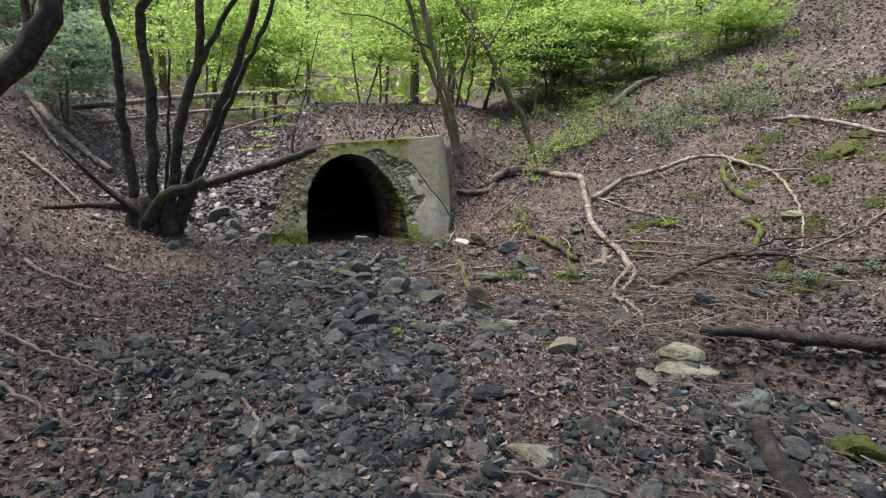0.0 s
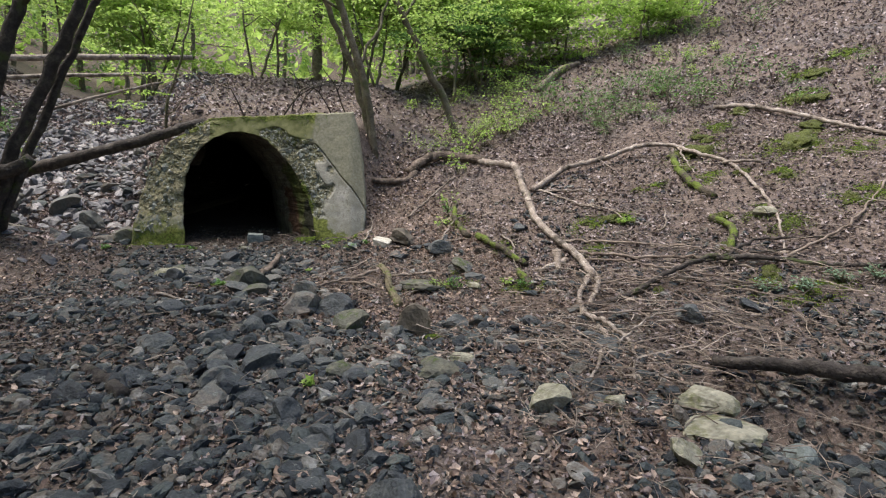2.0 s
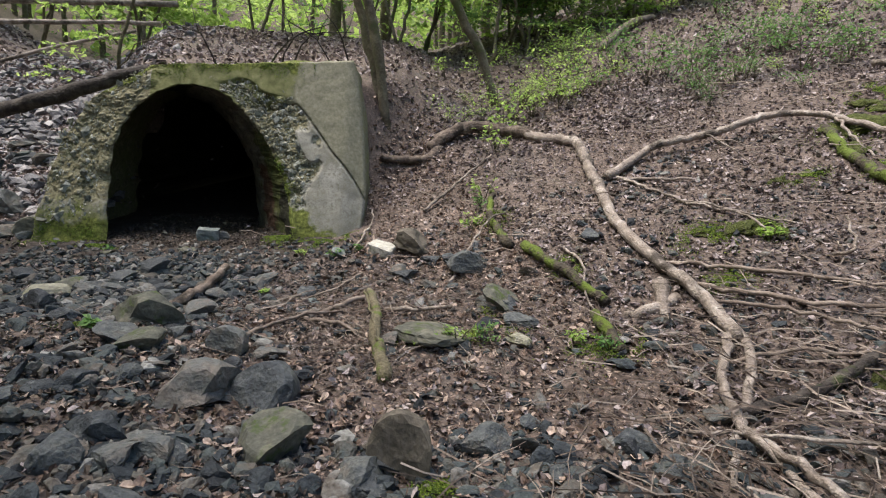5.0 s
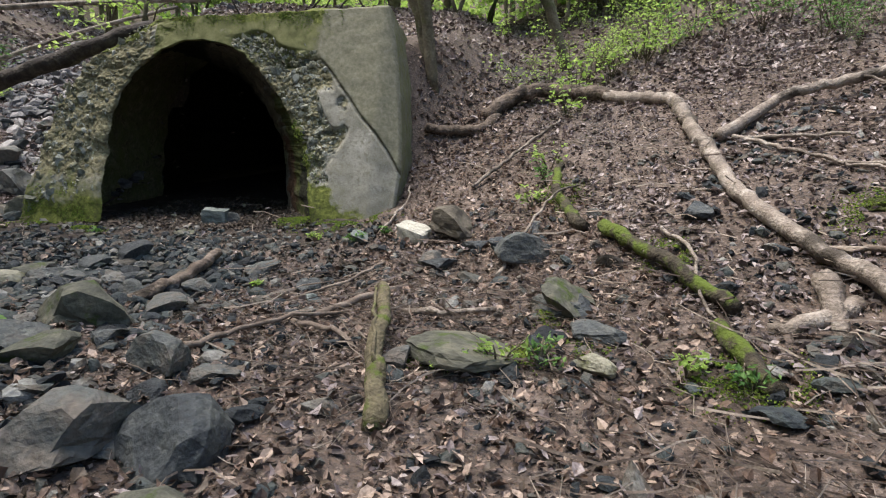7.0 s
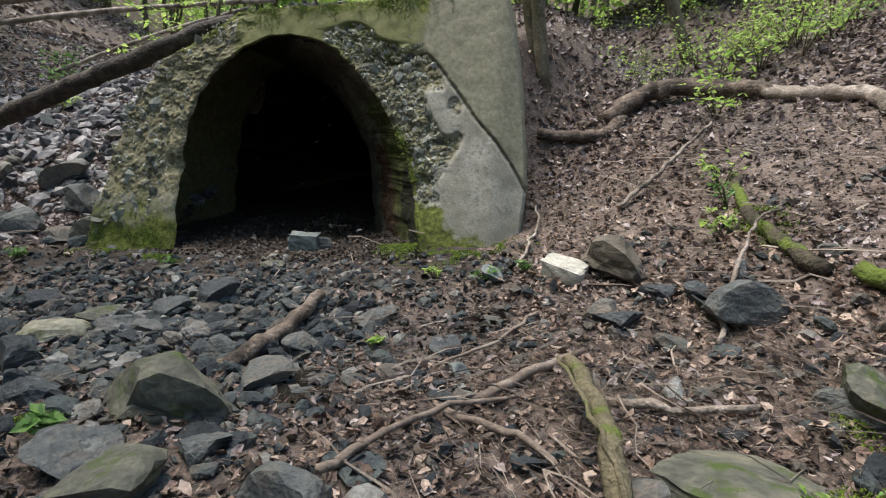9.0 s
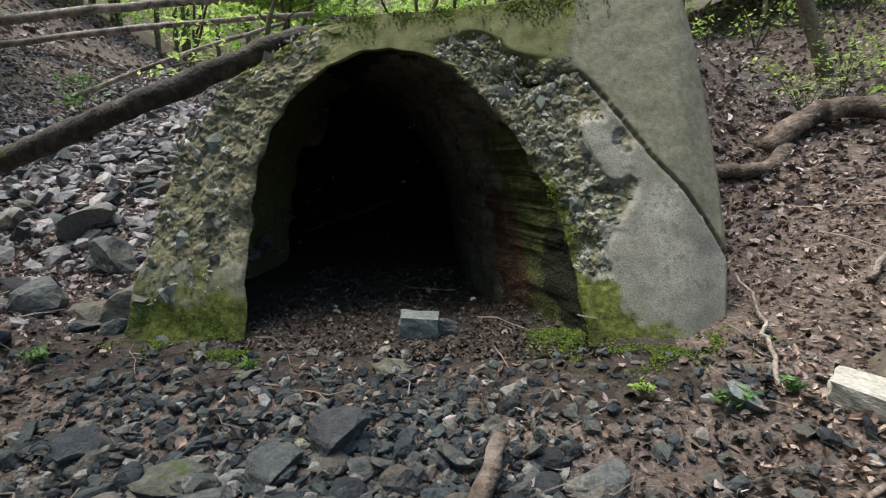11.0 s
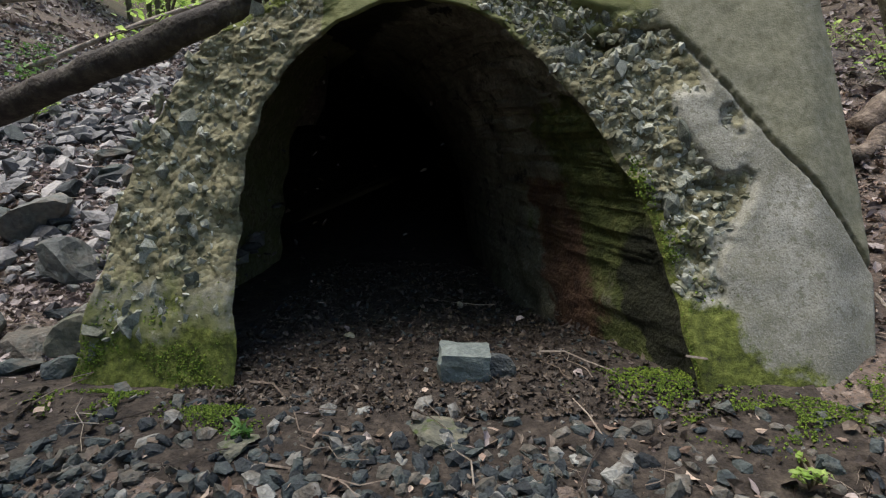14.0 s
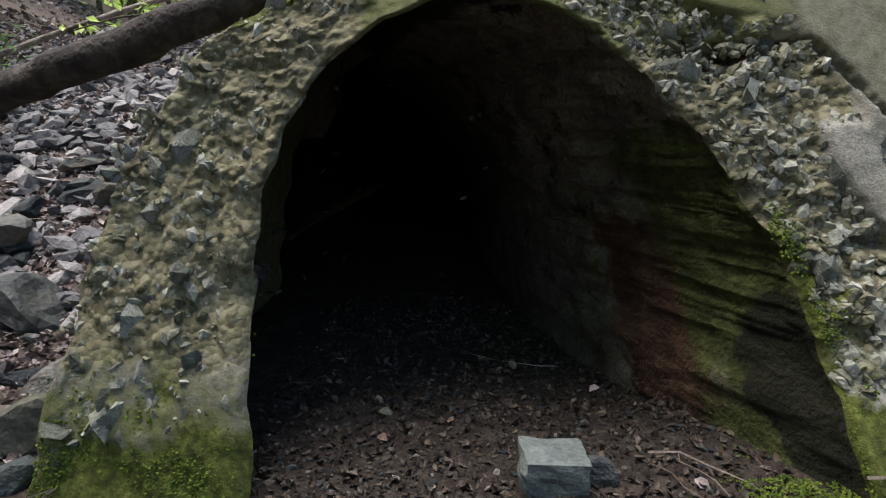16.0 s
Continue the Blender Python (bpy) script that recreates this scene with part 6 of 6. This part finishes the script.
# ---- moss and stones of the headwall ----
def moss_pads():
    """Cushions of moss, as many small tufts."""
    rnd = random.Random(90)
    tuft = (np.array([(0.5, 0, 0), (-0.25, 0.43, 0), (-0.25, -0.43, 0), (0.1, 0.05, 0.8)]), np.array([(0, 1, 3), (1, 2, 3), (2, 0, 3)]))
    places = []

    def wall(x, z):
        b = brokenness(x, z, 0.5)
        return np.array((x, face_y(x, z) + 0.05 * b - 0.004, z))
    back = np.array(Euler((radians(67), 0, 0)).to_matrix())
    for _ in range(9000):
        k = rnd.random()
        if k < 0.35:
            x, z = rnd.uniform(-0.62, 0.15), 0.02 + abs(rnd.gauss(0, 0.16))
            if x > -0.25:
                z *= 0.6
        elif k < 0.6:
            x, z = rnd.uniform(-3.4, -2.68), 0.05 + abs(rnd.gauss(0, 0.17))
        elif k < 0.72:
            t = rnd.uniform(0.72, 0.93)
            x, z = along(ARCH, t)
            x, z = x + abs(rnd.gauss(0, 0.05)), z + rnd.gauss(0, 0.03)
        else:
            x = rnd.uniform(-2.4, -0.5)
            z = 2.13 + 0.06 * (x + 1.6) - abs(rnd.gauss(0, 0.09))
        if noise.noise((x * 5, z * 5, 3)) + rnd.gauss(0, 0.15) < 0.02:
            continue
        s = rnd.uniform(0.006, 0.014)
        places.append((0, wall(x, z), back @ turn(rnd, s, (1.3, 1.3, 0.8), tilt=0.5)))
    ob = scattered("moss", [tuft], places, MOSS, "", "")
    del ob["kind"]
    ob.parent = culvert
    ob.matrix_parent_inverse = Matrix.Translation(culvert.location).inverted()
    tagged(ob, "bright green moss cushions on the concrete")
    # cushions on the ground, on the roof and on logs
    places = []
    spots = [(-0.75, 10.75, 0.35, 0.25), (-0.4, 10.45, 0.4, 0.15), (0.05, 10.55, 0.2, 0.1), (-3.1, 10.45, 0.35, 0.12), (-2.6, 10.4, 0.2, 0.1), (3.2, 8.8, 0.35, 0.25), (3.6, 8.7, 0.2, 0.2), (5.3, 9.8, 0.5, 0.35), (6.4, 9.0, 0.7, 0.4), (5.7, 8.4, 0.25, 0.2),
             (4.9, 7.8, 0.25, 0.2), (4.4, 6.3, 0.5, 0.25), (4.1, 6.6, 0.3, 0.2), (7.6, 10.4, 0.5, 0.3), (9.4, 11.5, 0.5, 0.4), (6.0, 7.4, 0.4, 0.3), (1.0, 8.15, 0.5, 0.12), (1.95, 7.8, 0.3, 0.2), (0.7, 6.55, 0.12, 0.1), (-1.6, 8.25, 0.2, 0.1), (1.55, 10.2, 0.2, 0.3), (1.3, 8.5, 0.15, 0.15), (3.0, 8.2, 0.25, 0.15), (4.9, 8.9, 0.3, 0.2), (5.0, 7.4, 0.25, 0.2), (6.8, 8.4, 0.4, 0.25), (5.9, 10.3, 0.4, 0.3), (2.0, 8.9, 0.15, 0.25), (8.3, 11.2, 0.5, 0.3), (4.3, 9.2, 0.2, 0.15)]
    for x0, y0, rx, ry in spots:
        for _ in range(int(3600 * rx * ry / 0.08) // 2 + 300):
            x, y = x0 + rnd.gauss(0, rx * 0.5), y0 + rnd.gauss(0, ry * 0.5)
            if noise.noise((x * 6, y * 6, 3)) < -0.1:
                continue
            s = rnd.uniform(0.006, 0.015)
            hump = 0.04 * bulge(x, y, x0, y0, rx, ry)
            places.append((0, np.array((x, y, ground_z(x, y) + hump)), turn(rnd, s, (1.3, 1.3, 0.8), tilt=0.4)))
    scattered("ground_moss", [tuft], places, MOSS, "cushions of bright green moss on soil and stones", "moss")


moss_pads()


def headwall_stones():
    """Aggregate laid bare where the concrete has broken."""
    rnd = random.Random(17)
    shapes = [mesh_of("stone", *stone_arrays(300 + k, 6, 1, 0.7), BARE_STONE) for k in range(9)]
    made = 0
    while made < 230:
        if rnd.random() < 0.45:
            x, z = rnd.uniform(-3.35, -2.45), rnd.uniform(0.2, 1.95)
            s = rnd.choice((0.04, 0.05, 0.06, 0.08, 0.12))
            if x < along(RIM, 0.05 + z / 6)[0] - 0.25 or z > 1.35 + 1.0 * (x + 3.2) + 0.12:
                continue
        else:
            t, r = rnd.uniform(0.5, 0.86), abs(rnd.gauss(0, 0.28))
            ax, az = along(ARCH, t)
            rx, rz = along(RIM, t)
            x, z = ax + (rx - ax) * (r + 0.03), az + (rz - az) * (r + 0.03)
            s = rnd.choice((0.03, 0.045, 0.055, 0.07, 0.10))
            if brokenness(x, z, r) < 0.35:
                continue
        b = brokenness(x, z, 0.3)
        if b < 0.2 or (x > -2.7 and x < -2.45 and z < 1.55) or off_line(ARCH, x, z)[0] < 0.5 * s + 0.03:
            continue
        ob = new("stone", shapes[rnd.randrange(9)])
        y = face_y(x, z) + relief(x, z, b)
        ob.parent = culvert
        ob.matrix_world = Matrix.LocRotScale((x, y + 0.005, z), Euler((rnd.uniform(0, 6), rnd.uniform(0, 6), rnd.uniform(0, 6))), (s * rnd.uniform(0.9, 1.6), s, s))
        ob.matrix_parent_inverse = Matrix.Identity(4)
        ob.location = Vector((x, y + 0.3 * s, z)) - culvert.location
        made += 1


headwall_stones()


def bared_gravel():
    """Small stones that stick out of the broken concrete round the arch."""
    rnd = random.Random(29)
    shapes = [to_arrays(*stone_arrays(500 + k, 6, 1, 0.75)) for k in range(8)]
    places = []
    while len(places) < 2000:
        if rnd.random() < 0.42:
            x, z = rnd.uniform(-3.42, -2.4), rnd.uniform(0.25, 2.0)
            if not in_body(x + 0.06, z + 0.03) or noise.noise((x * 5, z * 5, 12)) + 0.5 * sstep(0.4, 0.8, z) < rnd.uniform(-0.1, 0.5):
                continue
            ax = min(along(ARCH, u / 40)[0] for u in range(18) if abs(along(ARCH, u / 40)[1] - z) < 0.16) if z < 1.75 else -2.2
            if x > ax - 0.02:
                continue
            r = 0.5
        else:
            t, r = rnd.uniform(0.48, 0.88), abs(rnd.gauss(0, 0.24)) + 0.02
            ax, az = along(ARCH, t)
            rx, rz = along(RIM, t)
            x, z = ax + (rx - ax) * r, az + (rz - az) * r
        b = brokenness(x, z, r)
        if b < 0.3 or off_line(ARCH, x, z)[0] < 0.03:
            continue
        s = 0.014 + 0.05 * rnd.random() ** 2.6
        places.append((rnd.randrange(8), np.array((x, face_y(x, z) + relief(x, z, b) + 0.28 * s, z)), turn(rnd, s, (1.4, 1, 0.9), tilt=1.2)))
    ob = scattered("aggregate", shapes, places, GRAVEL_BARE, "", "")
    del ob["kind"]
    ob.parent = culvert
    ob.matrix_parent_inverse = Matrix.Translation(culvert.location).inverted()
    tagged(ob, "bared grey gravel of the broken concrete")


bared_gravel()


def puddle():
    """A shallow pool in the channel before the tunnel."""
    pts = []
    for k in range(40):
        a = 2 * math.pi * k / 40
        r = 1 + 0.3 * noise.noise((math.cos(a) * 1.5, math.sin(a) * 1.5, 2))
        pts.append((-1.05 + 0.42 * r * math.cos(a), 8.8 + 0.55 * r * math.sin(a), plain_z(-1.05, 8.8) + 0.012))
    tagged(new("water", mesh_of("water", pts, [tuple(range(40))], WATER)), "shallow dark water among stones", "water", kind="structure")


puddle()
